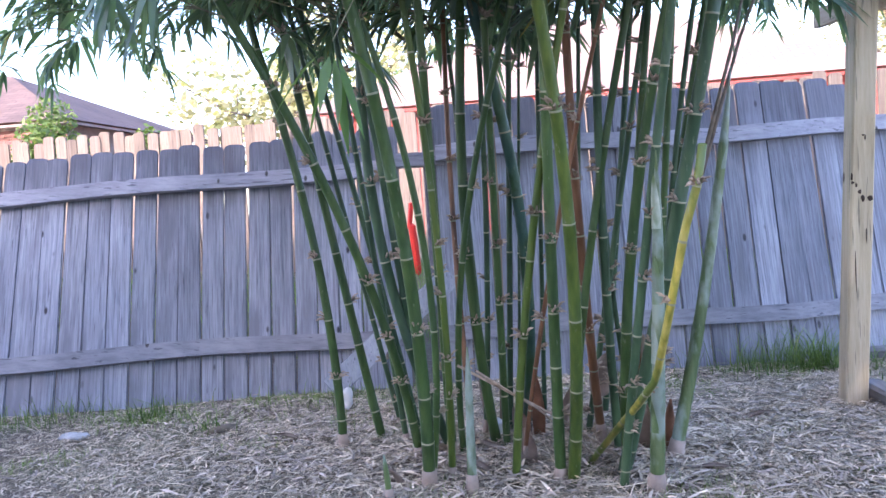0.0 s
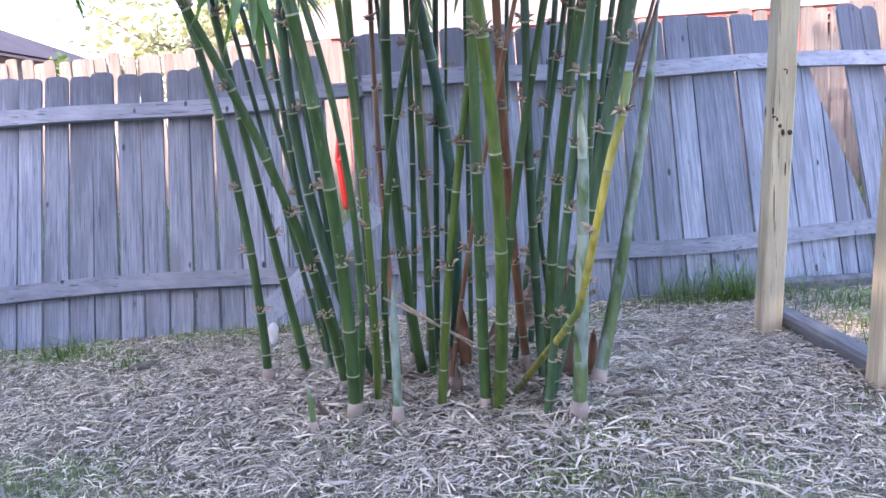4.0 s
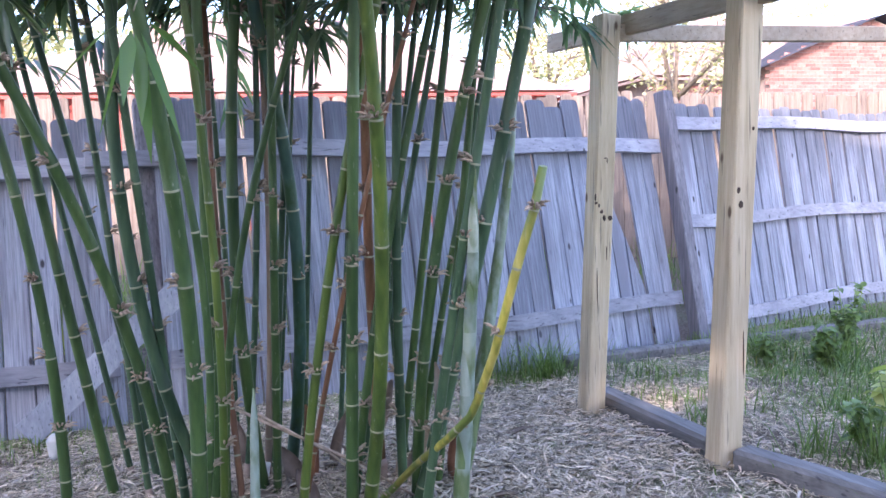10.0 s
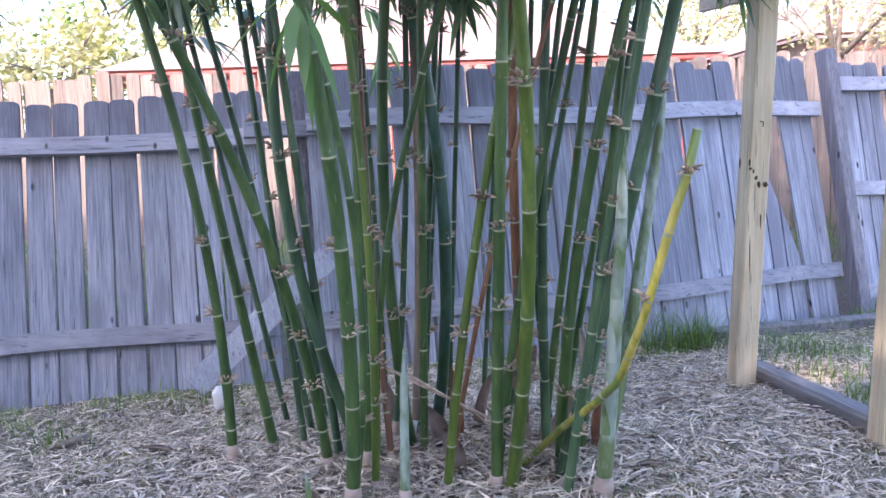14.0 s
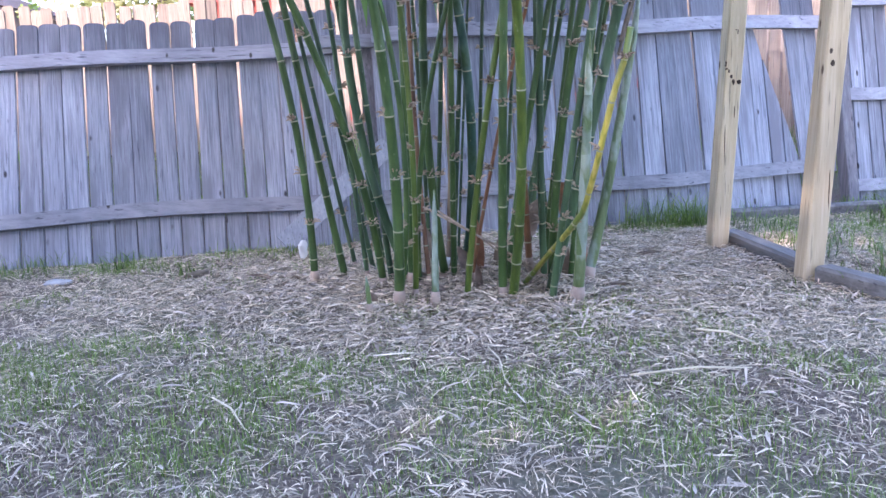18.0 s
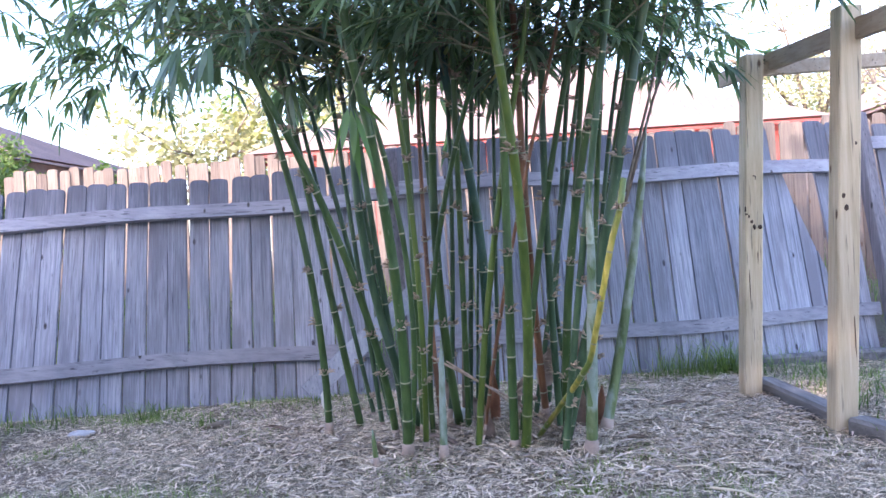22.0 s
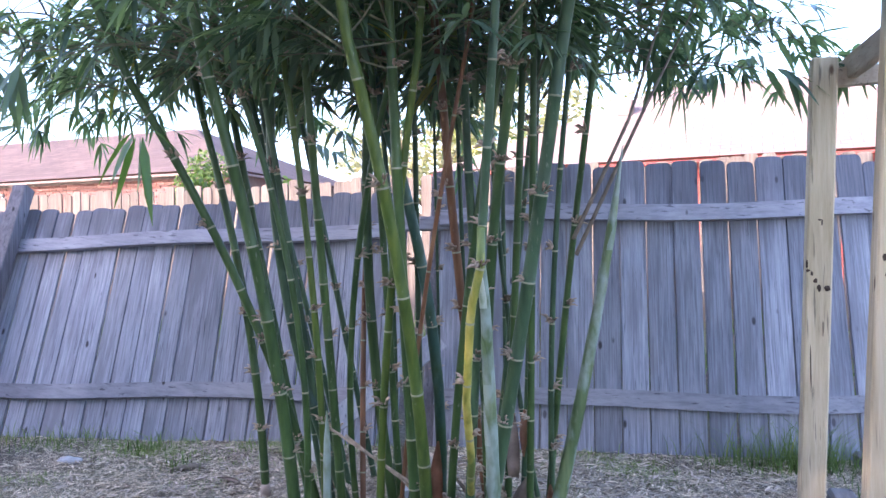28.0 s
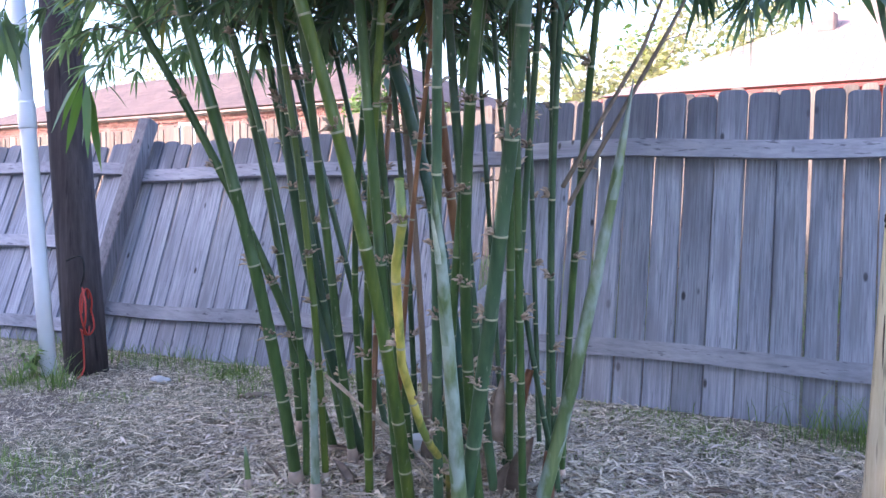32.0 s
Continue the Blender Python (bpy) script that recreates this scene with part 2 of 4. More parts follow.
def leaf(name, dark, light, island=0.35, through=0.25, rough=0.5):
    m, t, b = material(name, rough, 0.35)
    g = t.nodes.new("ShaderNodeNewGeometry")
    col = ramp(t, g.outputs["Random Per Island"], [(0.0, dark), (0.7, light), (0.97, tuple(c * 1.3 for c in light)), (1.0, (0.3, 0.25, 0.07))])
    t.links.new(col, b.inputs["Base Color"])
    tr = t.nodes.new("ShaderNodeBsdfTranslucent")
    t.links.new(mix(t, 1.0, col, (1.5, 1.7, 0.6), "MULTIPLY"), tr.inputs["Color"])
    ms = t.nodes.new("ShaderNodeMixShader")
    ms.inputs[0].default_value = through
    t.links.new(b.outputs[0], ms.inputs[1])
    t.links.new(tr.outputs[0], ms.inputs[2])
    t.links.new(ms.outputs[0], t.nodes["Material Output"].inputs["Surface"])
    return m


LEAF = leaf("bamboo_leaf", (0.062, 0.105, 0.08), (0.165, 0.225, 0.17), through=0.38, rough=0.26)
SPRIGLEAF = leaf("sprig_leaf", (0.05, 0.095, 0.06), (0.11, 0.19, 0.05), through=0.32, rough=0.35)
GRASS = leaf("grass_blade", (0.09, 0.145, 0.03), (0.23, 0.3, 0.09), through=0.2)
LUSH = leaf("lush_grass", (0.065, 0.105, 0.028), (0.14, 0.2, 0.055), through=0.25)
KALE = leaf("pale_leaf", (0.22, 0.26, 0.08), (0.4, 0.42, 0.16), through=0.25)
BUSH = leaf("bush_leaf", (0.06, 0.11, 0.03), (0.14, 0.2, 0.06), through=0.25)
OLIVE = leaf("spring_leaf", (0.2, 0.19, 0.1), (0.4, 0.37, 0.22), through=0.3)
BARK = plain("bark", (0.2, 0.16, 0.12), 0.9, vary=0.4, scale=20, relief=0.5)


def ground_mat():
    m, t, b = material("yard_soil", 0.95, 0.15)
    v = coords(t, (1, 1, 1), False)
    fine = noise_tex(t, v, 55.0, 6.0, 0.7)
    col = ramp(t, fine, [(0.3, (0.07, 0.052, 0.04)), (0.5, (0.17, 0.13, 0.1)), (0.7, (0.33, 0.26, 0.2))])
    grassy = ramp(t, noise_tex(t, v, 1.1, 5.0, 0.65), [(0.46, (0, 0, 0)), (0.62, (0.75, 0.75, 0.75))])
    green = ramp(t, noise_tex(t, v, 80.0, 5.0, 0.7), [(0.3, (0.1, 0.105, 0.055)), (0.7, (0.27, 0.275, 0.17))])
    col = mix(t, grassy, col, green)
    t.links.new(col, b.inputs["Base Color"])
    bump(t, b, fine, 0.8, 0.02)
    return m


SOIL = ground_mat()


def roof_mat(name, color):
    m, t, b = material(name, 0.9, 0.2)
    br = node(t, "ShaderNodeTexBrick", Scale=1.0, Mortar_Size=0.006, Row_Height=0.14, Brick_Width=0.32, Color1=(*color, 1), Color2=(*[c * 0.8 for c in color], 1), Mortar=(*[c * 0.5 for c in color], 1))
    t.links.new(coords(t, (1, 1, 1), False), br.inputs["Vector"])
    col = mix(t, 1.0, br.outputs["Color"], ramp(t, noise_tex(t, coords(t, (1, 1, 1), False), 0.8, 5.0), [(0.3, (0.8, 0.8, 0.8)), (0.7, (1.15, 1.1, 1.05))]), "MULTIPLY")
    t.links.new(col, b.inputs["Base Color"])
    return m


ROOF_TAN = roof_mat("pale_shingles", (0.36, 0.25, 0.215))
ROOF_BROWN = roof_mat("brown_shingles", (0.17, 0.12, 0.108))
ROOF_GREY = roof_mat("grey_shingles", (0.12, 0.12, 0.14))
FASCIA_RED = plain("red_fascia", (0.33, 0.06, 0.045), 0.6, vary=0.12)
REDWALL = plain("red_wall", (0.3, 0.06, 0.045), 0.7, vary=0.15)
FASCIA_TAN = plain("tan_fascia", (0.2, 0.14, 0.12), 0.6, vary=0.12)
WALLPAINT = plain("shade_wall_paint", (0.4, 0.37, 0.34), 0.8, vary=0.08)
MORTAR = plain("mortar", (0.24, 0.2, 0.18), 0.9, vary=0.15)
BRICK = plain("red_brick", (0.25, 0.125, 0.108), 0.9, vary=0.25, scale=30, island=0.3)
GLASS, _t, _b = material("window_glass", 0.05, 0.6)
_b.inputs["Base Color"].default_value = (0.25, 0.32, 0.36, 1)


# ---- mesh helpers ----
def under(ob, parent):
    """Hang ob under a thing; its mesh is given in the world's metres."""
    if parent is not None:
        ob.parent = parent
        if parent.type == "EMPTY":
            ob.matrix_parent_inverse = Matrix.Translation(-parent.location)


def part(name, bm, mat, parent=None, label=""):
    me = bpy.data.meshes.new(name)
    bm.to_mesh(me)
    bm.free()
    for m in (mat if isinstance(mat, (list, tuple)) else [mat]):
        me.materials.append(m)
    ob = new(name, me)
    under(ob, parent)
    if label:
        ob["label"] = label
    return ob


def pieces(name, verts, faces, mat, parent=None, smooth=False):
    me = bpy.data.meshes.new(name)
    me.from_pydata(verts, [], faces)
    me.materials.append(mat)
    if smooth:
        me.polygons.foreach_set("use_smooth", [True] * len(me.polygons))
    ob = new(name, me)
    under(ob, parent)
    return ob


def box(bm, size, m=Matrix(), bevel=0.0):
    geo = bmesh.ops.create_cube(bm, size=1.0, matrix=m @ Matrix.Diagonal((*size, 1)))
    if bevel:
        edges = list({e for v in geo["verts"] for e in v.link_edges})
        bmesh.ops.bevel(bm, geom=edges, offset=bevel, segments=1, affect="EDGES", clamp_overlap=True)


def tube(bm, points, radii, sides=10, mats=None, smooth=True, caps=True):
    """A tube through points with a radius at each; mats gives the material of each ring of faces."""
    rings = []
    n = len(points)
    for i, (p, r) in enumerate(zip(points, radii)):
        way = (Vector(points[min(i + 1, n - 1)]) - Vector(points[max(i - 1, 0)])).normalized()
        side = way.cross(Vector((0.31, 0.95, 0.02))).normalized()
        up = side.cross(way)
        rings.append([bm.verts.new(Vector(p) + r * (math.cos(a) * side + math.sin(a) * up)) for a in (2 * math.pi * k / sides for k in range(sides))])
    for i in range(n - 1):
        for k in range(sides):
            fc = bm.faces.new((rings[i][k], rings[i][(k + 1) % sides], rings[i + 1][(k + 1) % sides], rings[i + 1][k]))
            fc.smooth = smooth
            if mats:
                fc.material_index = mats[i]
    if caps:
        bm.faces.new(rings[0][::-1])
        bm.faces.new(rings[-1])


def empty(name, place=(0, 0, 0)):
    ob = new(name)
    ob.location = place
    ob.empty_display_size = 0.1
    return ob


# ---- ground ----
def fence_y(x):
    """Where the fence meets the ground."""
    return float(np.interp(x, (-7.0, -4.5, -2.9, -1.4, 0.2, 1.6, 2.8, 5.2, 9.0), (2.75, 3.4, 3.72, 4.05, 4.32, 4.55, 4.92, 5.75, 7.0)))


def lean(x):
    """How far the old fence leans back there, in radians."""
    return radians(float(np.interp(x, (-7, -3.0, -1.5, -0.6, 0.2, 1.0, 2.2, 2.9, 6.0), (24, 23.5, 20, 16, 10, 11, 11, 10, 8))))


def ground_z(x, y):
    back = max(0.0, y - fence_y(x) - 0.25)
    bumps = 0.012 * noise.noise((x * 1.3, y * 1.3, 0.0)) + 0.008 * noise.noise((x * 4.0, y * 4.0, 3.0))
    mound = 0.05 * math.exp(-((x - 0.25) ** 2 / 0.55 + (y - 3.1) ** 2 / 0.28))
    return bumps * (1.0 if abs(y) < 20 else 0.0) + mound + min(0.42, back * 0.2)


def axis(near, step, far):
    a = list(np.arange(-near, near + step / 2, step))
    b = [near * 1.25 ** k for k in range(1, 40) if near * 1.25 ** k < far] + [far]
    return [-v for v in reversed(b)] + a + b


xs, ys = axis(7.0, 0.14, 900.0), axis(7.0, 0.14, 900.0)
gv = [(x, y, ground_z(x, y)) for y in ys for x in xs]
gf = [(j * len(xs) + i, j * len(xs) + i + 1, (j + 1) * len(xs) + i + 1, (j + 1) * len(xs) + i) for j in range(len(ys) - 1) for i in range(len(xs) - 1)]
ground = pieces("ground", gv, gf, SOIL, smooth=True)
tagged(ground, "dry straw-covered back yard soil with thin grass", "ground", kind="structure")


# ---- leaning picket fence ----
def plate(bm, outline, t, ease=0.0035, deep=0.012):
    """A flat board of that outline, its front edges rebated."""
    cx, cz = sum(p[0] for p in outline) / len(outline), sum(p[1] for p in outline) / len(outline)
    inner = [(x - math.copysign(ease, x - cx), z - math.copysign(ease, z - cz)) for x, z in outline]
    rings = [[bm.verts.new((x, y, z)) for x, z in line] for line, y in ((inner, -t), (inner, -t + deep), (outline, -t + deep), (outline, t))]
    bm.faces.new(rings[0])
    bm.faces.new(rings[3][::-1])
    n = len(outline)
    for a, b in zip(rings, rings[1:]):
        for i in range(n):
            j = (i + 1) % n
            bm.faces.new((a[j], a[i], b[i], b[j]))


def picket_mesh(width, length, thick=0.016, chop=0.03):
    bm = bmesh.new()
    w, t = width / 2, thick / 2
    ear = [(w, length - chop), (w - 0.12 * chop, length - 0.5 * chop), (w - 0.4 * chop, length - 0.17 * chop), (w - chop, length)]
    plate(bm, [(-w, 0), (w, 0)] + ear + [(-x, z) for x, z in ear[::-1]], t)
    me = bpy.data.meshes.new("picket")
    bmesh.ops.recalc_face_normals(bm, faces=bm.faces)
    bm.to_mesh(me)
    bm.free()
    return me


def fence_frame(x, up=0.0, out=0.0):
    """The pose on the fence's face at x: x along it, y away from the yard, z up its slope."""
    d = 0.05
    along = Vector((2 * d, fence_y(x + d) - fence_y(x - d), 0)).normalized()
    back = Vector((-along.y, along.x, 0))
    a = lean(x)
    z = (math.cos(a) * Vector((0, 0, 1)) + math.sin(a) * back).normalized()
    y = z.cross(along)
    o = Vector((x, fence_y(x), 0)) + z * up + y * out
    return Matrix(((along.x, y.x, z.x, o.x), (along.y, y.y, z.y, o.y), (along.z, y.z, z.z, o.z), (0, 0, 0, 1)))


def hang_on(ob, parent, m):
    ob.parent = parent
    if parent.type == "EMPTY":
        ob.matrix_parent_inverse = Matrix.Translation(-parent.location)
    ob.matrix_basis = m


PICKETS = {}


def panel(name, x0, x1, length, rails, label, skip=(), rng=random.Random(4), broad=0.12):
    """One run of the fence between two posts."""
    thing = empty(name, (x0, fence_y(x0), 0))
    tagged(thing, label, "fence", kind="structure")
    x = x0
    while x < x1 - 0.05:
        width = broad + rng.choice((-0.002, 0.0, 0.002, -0.006))
        key = (width, round(length + rng.choice((-0.012, 0.0, 0.008, 0.015)), 3))
        if key not in PICKETS:
            PICKETS[key] = picket_mesh(*key)
            PICKETS[key].materials.append(FENCE)
        xc = x + width / 2
        if not any(a < xc < b for a, b in skip):
            ob = new("picket", PICKETS[key])
            hang_on(ob, thing, fence_frame(xc, -0.03 + rng.uniform(-0.012, 0.012), rng.uniform(-0.001, 0.007)) @ pose(0, 0, 0, rng.uniform(-0.5, 0.5), rng.uniform(-0.4, 0.4), rng.uniform(-3.5, 3.5)))
        x += width + rng.choice((0.001, 0.002, 0.0015, 0.003, 0.004, 0.006, 0.009))
    for up in rails:
        bm = bmesh.new()
        n = max(2, int((x1 - x0) / 0.3))
        ring = []
        for i in range(n + 1):
            xx = x0 + 0.01 + (x1 - x0 - 0.02) * i / n
            sag = 0.012 * math.sin(3.1 * xx + up)
            m = fence_frame(xx, up + sag, -0.03)
            ring.append([bm.verts.new(m @ Vector(c)) for c in ((0, -0.018, -0.043), (0, 0.018, -0.043), (0, 0.018, 0.043), (0, -0.018, 0.043))])
        for a, b in zip(ring, ring[1:]):
            for k in range(4):
                bm.faces.new((a[k], a[(k + 1) % 4], b[(k + 1) % 4], b[k]))
        bm.faces.new(ring[0])
        bm.faces.new(ring[-1][::-1])
        bmesh.ops.recalc_face_normals(bm, faces=bm.faces)
        part("rail", bm, RAIL, thing)
    return thing


def fence_post(x, length, out, size=0.09, label="grey weathered leaning fence post"):
    bm = bmesh.new()
    box(bm, (size, size, length + 0.15), fence_frame(x, (length - 0.15) / 2, out), 0.006)
    return tagged(part("fence_post", bm, POST), label, "fence post", group="posts of the leaning fence")


panel("fence_left", -6.6, -3.12, 1.5, (0.12, 0.7, 1.27), "weathered grey picket fence panel leaning backwards")
left_panel = panel("fence_middle", -3.06, -0.5, 1.5, (0.27, 1.22), "grey dog-ear picket fence panel leaning backwards", rng=random.Random(8))
right_panel = panel("fence_right", -0.3, 2.78, 1.57, (0.27, 1.26), "grey dog-ear picket fence panel with a broken picket", skip=((2.24, 9.0),), rng=random.Random(5), broad=0.136)
panel("fence_far_right", 2.86, 8.6, 1.57, (0.12, 0.76, 1.42), "grey picket fence panel with three rails", rng=random.Random(6))
fence_post(-3.05, 1.6, -0.1, 0.1, "dark weathered leaning fence post before the pickets")
fence_post(2.82, 1.6, -0.09)
fence_post(-0.32, 1.56, 0.06, 0.085, "dark fence post beside a gap behind the bamboo")

# broken and loosened pickets at the end of the panel
for outline, out in ((((0.0, -0.03), (0.11, -0.03), (0.11, 1.05), (0.04, 1.3), (0.0, 1.3)), 0.022), (((0.115, -0.03), (0.22, -0.03), (0.22, 0.72), (0.115, 1.03)), 0.024), (((0.225, -0.03), (0.335, -0.03), (0.335, 0.357), (0.228, 0.7)), 0.026), (((0.345, -0.03), (0.475, -0.03), (0.44, 1.57), (0.4, 1.6), (0.3, 1.6), (0.28, 1.57)), 0.004), (((0.48, -0.03), (0.56, -0.03), (0.56, 1.56), (0.53, 1.59), (0.48, 1.59), (0.45, 1.56)), 0.012)):
    bm = bmesh.new()
    plate(bm, outline, 0.008)
    bmesh.ops.recalc_face_normals(bm, faces=bm.faces)
    me = bpy.data.meshes.new("picket")
    bm.to_mesh(me)
    bm.free()
    me.materials.append(FENCE)
    hang_on(new("picket", me), right_panel, fence_frame(2.22, 0.0, out))

# short end of rail that reaches over the gap
bm = bmesh.new()
box(bm, (0.36, 0.036, 0.08), fence_frame(-0.42, 1.24, -0.03), 0.004)
part("rail", bm, RAIL, left_panel)

# loose board lying against the fence inside the clump
bm = bmesh.new()
board_a, board_b = Vector((-0.86, 3.93, 0.06)), Vector((-0.25, 4.25, 0.58))
bw = (board_b - board_a).normalized()
bx = bw.cross(Vector((0.3, -1.0, 0.35))).normalized()
by = bx.cross(bw)
mid = (board_a + board_b) / 2
box(bm, (0.12, 0.018, (board_b - board_a).length), Matrix(((bx.x, by.x, bw.x, mid.x), (bx.y, by.y, bw.y, mid.y), (bx.z, by.z, bw.z, mid.z), (0, 0, 0, 1))), 0.003)
tagged(part("loose_board", bm, PLANK), "pale grey fence board fallen aslant behind bamboo", "board")

# ---- fence of the next yard, in the sun ----
far_fence = empty("far_fence", (-6, 7.1, 0.4))
tagged(far_fence, "tan sunlit picket fence of the neighbouring yard", "fence", kind="structure")
FAR = [picket_mesh(0.112, l) for l in (1.48, 1.5, 1.52)]
for me in FAR:
    me.materials.append(FARFENCE)
rng = random.Random(11)
x = -15.0
while x < 14.0:
    ob = new("picket", FAR[rng.randrange(3)])
    hang_on(ob, far_fence, pose(x, 7.2 - 0.02 * x, 0.31 + rng.uniform(-0.015, 0.015), rng.uniform(-1, 1), rng.uniform(-0.8, 0.8), -1.2))
    x += 0.112 + rng.choice((0.002, 0.006, 0.01))

# ---- pergola of treated pine ----
pergola = empty("pergola", (1.5, 3.5, 0))
tagged(pergola, "pale treated-pine pergola frame with square posts", "pergola")


def pine_post(x, y, x2, y2, top, turn):
    bm = bmesh.new()
    up = Vector((x2 - x, y2 - y, top)).normalized()
    right = Vector((math.cos(radians(turn)), math.sin(radians(turn)), 0))
    right = (right - up * right.dot(up)).normalized()
    fwd = up.cross(right)
    o = Vector((x, y, 0)) + up * (top / 2 - 0.06)
    box(bm, (0.092, 0.092, top + 0.1), Matrix(((right.x, fwd.x, up.x, o.x), (right.y, fwd.y, up.y, o.y), (right.z, fwd.z, up.z, o.z), (0, 0, 0, 1))), 0.006)
    return part("post", bm, PINE, pergola)


def bar(name, a, b, w, h, mat, parent, bevel=0.004):
    """A straight squared timber from a to b."""
    bm = bmesh.new()
    a, b = Vector(a), Vector(b)
    way = (b - a).normalized()
    side = way.cross(Vector((0, 0, 1))).normalized()
    up = side.cross(way)
    o = (a + b) / 2
    box(bm, (w, (b - a).length, h), Matrix(((side.x, way.x, up.x, o.x), (side.y, way.y, up.y, o.y), (side.z, way.z, up.z, o.z), (0, 0, 0, 1))), bevel)
    return part(name, bm, mat, parent)


pine_post(1.517, 3.61, 1.589, 3.53, 1.745, 4)
pine_post(1.649, 2.8, 1.744, 2.775, 1.765, 4)
bar("beam", (1.606, 4.2, 1.725), (1.93, 1.35, 1.585), 0.036, 0.088, BEAM, pergola)
bar("beam", (1.6, 3.53, 1.655), (4.6, 3.57, 1.70), 0.036, 0.07, BEAM, pergola)
# knots and drying cracks on the posts: place, half width and half height
for px, py, pz, rx, rz in ((1.518, 3.5205, 0.96, 0.007, 0.016), (1.52, 3.521, 0.935, 0.008, 0.008), (1.532, 3.521, 0.925, 0.006, 0.011), (1.545, 3.522, 0.895, 0.008, 0.009), (1.556, 3.5225, 0.868, 0.008, 0.014), (1.584, 3.5235, 0.867, 0.011, 0.012),
                           (1.562, 3.5135, 1.125, 0.008, 0.004), (1.57, 3.5135, 1.113, 0.003, 0.011), (1.523, 3.535, 0.6, 0.0022, 0.13), (1.568, 3.53, 0.72, 0.002, 0.03),
                           (1.689, 2.74, 0.93, 0.01, 0.013), (1.679, 2.739, 0.98, 0.007, 0.012), (1.739, 2.738, 1.19, 0.006, 0.007), (1.70, 2.746, 0.4, 0.002, 0.09)):
    bm = bmesh.new()
    bmesh.ops.create_icosphere(bm, subdivisions=2, radius=1.0, matrix=Matrix.Translation((px, py, pz)) @ Matrix.Diagonal((rx, 0.003, rz, 1)))
    for v in bm.verts:
        v.co += Vector((rx * 0.5, 0, rz * 0.35)) * noise.noise(v.co * 90)
    part("knot", bm, KNOT, pergola)

# ---- bed edging ----
def timber(a, b, label, w=0.1, h=0.085):
    return tagged(bar("landscape_timber", (*a, h / 2 - 0.01), (*b, h / 2 - 0.01), w, h, TIMBER, None, 0.014), label, "timber", group="timbers round the bed")


timber((1.63, 3.74), (1.68, 2.88), "dark worn landscape timber half sunk in straw")
timber((1.69, 2.76), (1.87, 2.22), "dark worn landscape timber edging the bed")
timber((1.835, 2.2), (3.9, 2.36), "split grey landscape timber across the bed", 0.11, 0.1)
timber((1.75, 4.45), (4.4, 4.75), "grey timber lying along the fence", 0.09, 0.08)

# ---- utility pole, conduit and cord ----
pole = empty("utility_pole", (-2.46, 3.27, 0))
tagged(pole, "dark creosoted utility pole leaning beside the fence", "utility pole")
bm = bmesh.new()
tube(bm, [(-2.455 - 0.085 * z, 3.27, z) for z in (-0.1, 0.5, 1.2, 2.0, 3.0, 5.0)], [0.117, 0.114, 0.111, 0.108, 0.104, 0.098], 24)
part("shaft", bm, POLE, pole)
bm = bmesh.new()
box(bm, (0.035, 0.012, 0.12), pose(-2.59, 3.157, 1.52, 0, -5, 8), 0.003)
part("bracket", bm, STEEL, pole, "small steel bracket")
bm = bmesh.new()
tube(bm, [(-2.51 - 0.105 * z, 3.08, z) for z in (-0.05, 0.6, 1.3, 2.2, 3.2, 5.0)], [0.043] * 6, 16)
conduit = tagged(empty("conduit", (-2.51, 3.08, 0)), "white plastic conduit leaning against the pole", "pipe")
part("pipe", bm, PVC, conduit)
bm = bmesh.new()
tube(bm, [(-2.51 - 0.105 * z, 3.08, z) for z in (1.36, 1.37, 1.5, 1.51)], [0.044, 0.049, 0.049, 0.044], 16)
part("coupling", bm, PVC, conduit)


def cord(name, points, r, mat, label, category):
    cu = bpy.data.curves.new(name, "CURVE")
    cu.dimensions, cu.bevel_depth, cu.bevel_resolution = "3D", r, 2
    sp = cu.splines.new("NURBS")
    sp.points.add(len(points) - 1)
    for q, p in zip(sp.points, points):
        q.co = (*p, 1)
    sp.order_u, sp.use_endpoint_u = 3, True
    cu.materials.append(mat)
    return tagged(new(name, cu), label, category)


loops = []
for k in range(30):
    a = k * 0.62
    loops.append((-2.345 + 0.04 * math.cos(a) + 0.002 * k * math.sin(k), 3.205 - 0.05 * math.cos(a), 0.36 + 0.13 * math.sin(a) + 0.008 * math.sin(5 * a)))
loops += [(-2.36, 3.19, 0.25), (-2.35, 3.19, 0.12), (-2.335, 3.18, 0.02), (-2.3, 3.12, 0.01)]
cord("extension_cord", loops, 0.005, CORD, "red extension cord coiled on the pole", "cord")
cord("cable", [(-2.38, 3.2, 0.5), (-2.33, 3.19, 0.55), (-2.325, 3.19, 0.64), (-2.37, 3.19, 0.68), (-2.43, 3.15, 0.64)], 0.005, BLACK, "short black cable loop on the pole", "cable")


# ---- houses and trees beyond ----
def hip_roof(bm, x0, x1, y0, y1, z, rise, over=0.4, thick=0.14):
    """A hipped roof with a thick eave."""
    x0, x1, y0, y1 = x0 - over, x1 + over, y0 - over, y1 + over
    run = (y1 - y0) / 2
    low = [bm.verts.new(p) for p in ((x0, y0, z), (x1, y0, z), (x1, y1, z), (x0, y1, z))]
    a, b = bm.verts.new((x0 + run, y0 + run, z + rise)), bm.verts.new((x1 - run, y0 + run, z + rise))
    bm.faces.new((low[0], low[1], b, a))
    bm.faces.new((low[1], low[2], b))
    bm.faces.new((low[2], low[3], a, b))
    bm.faces.new((low[3], low[0], a))
    bm.faces.new(low[::-1])


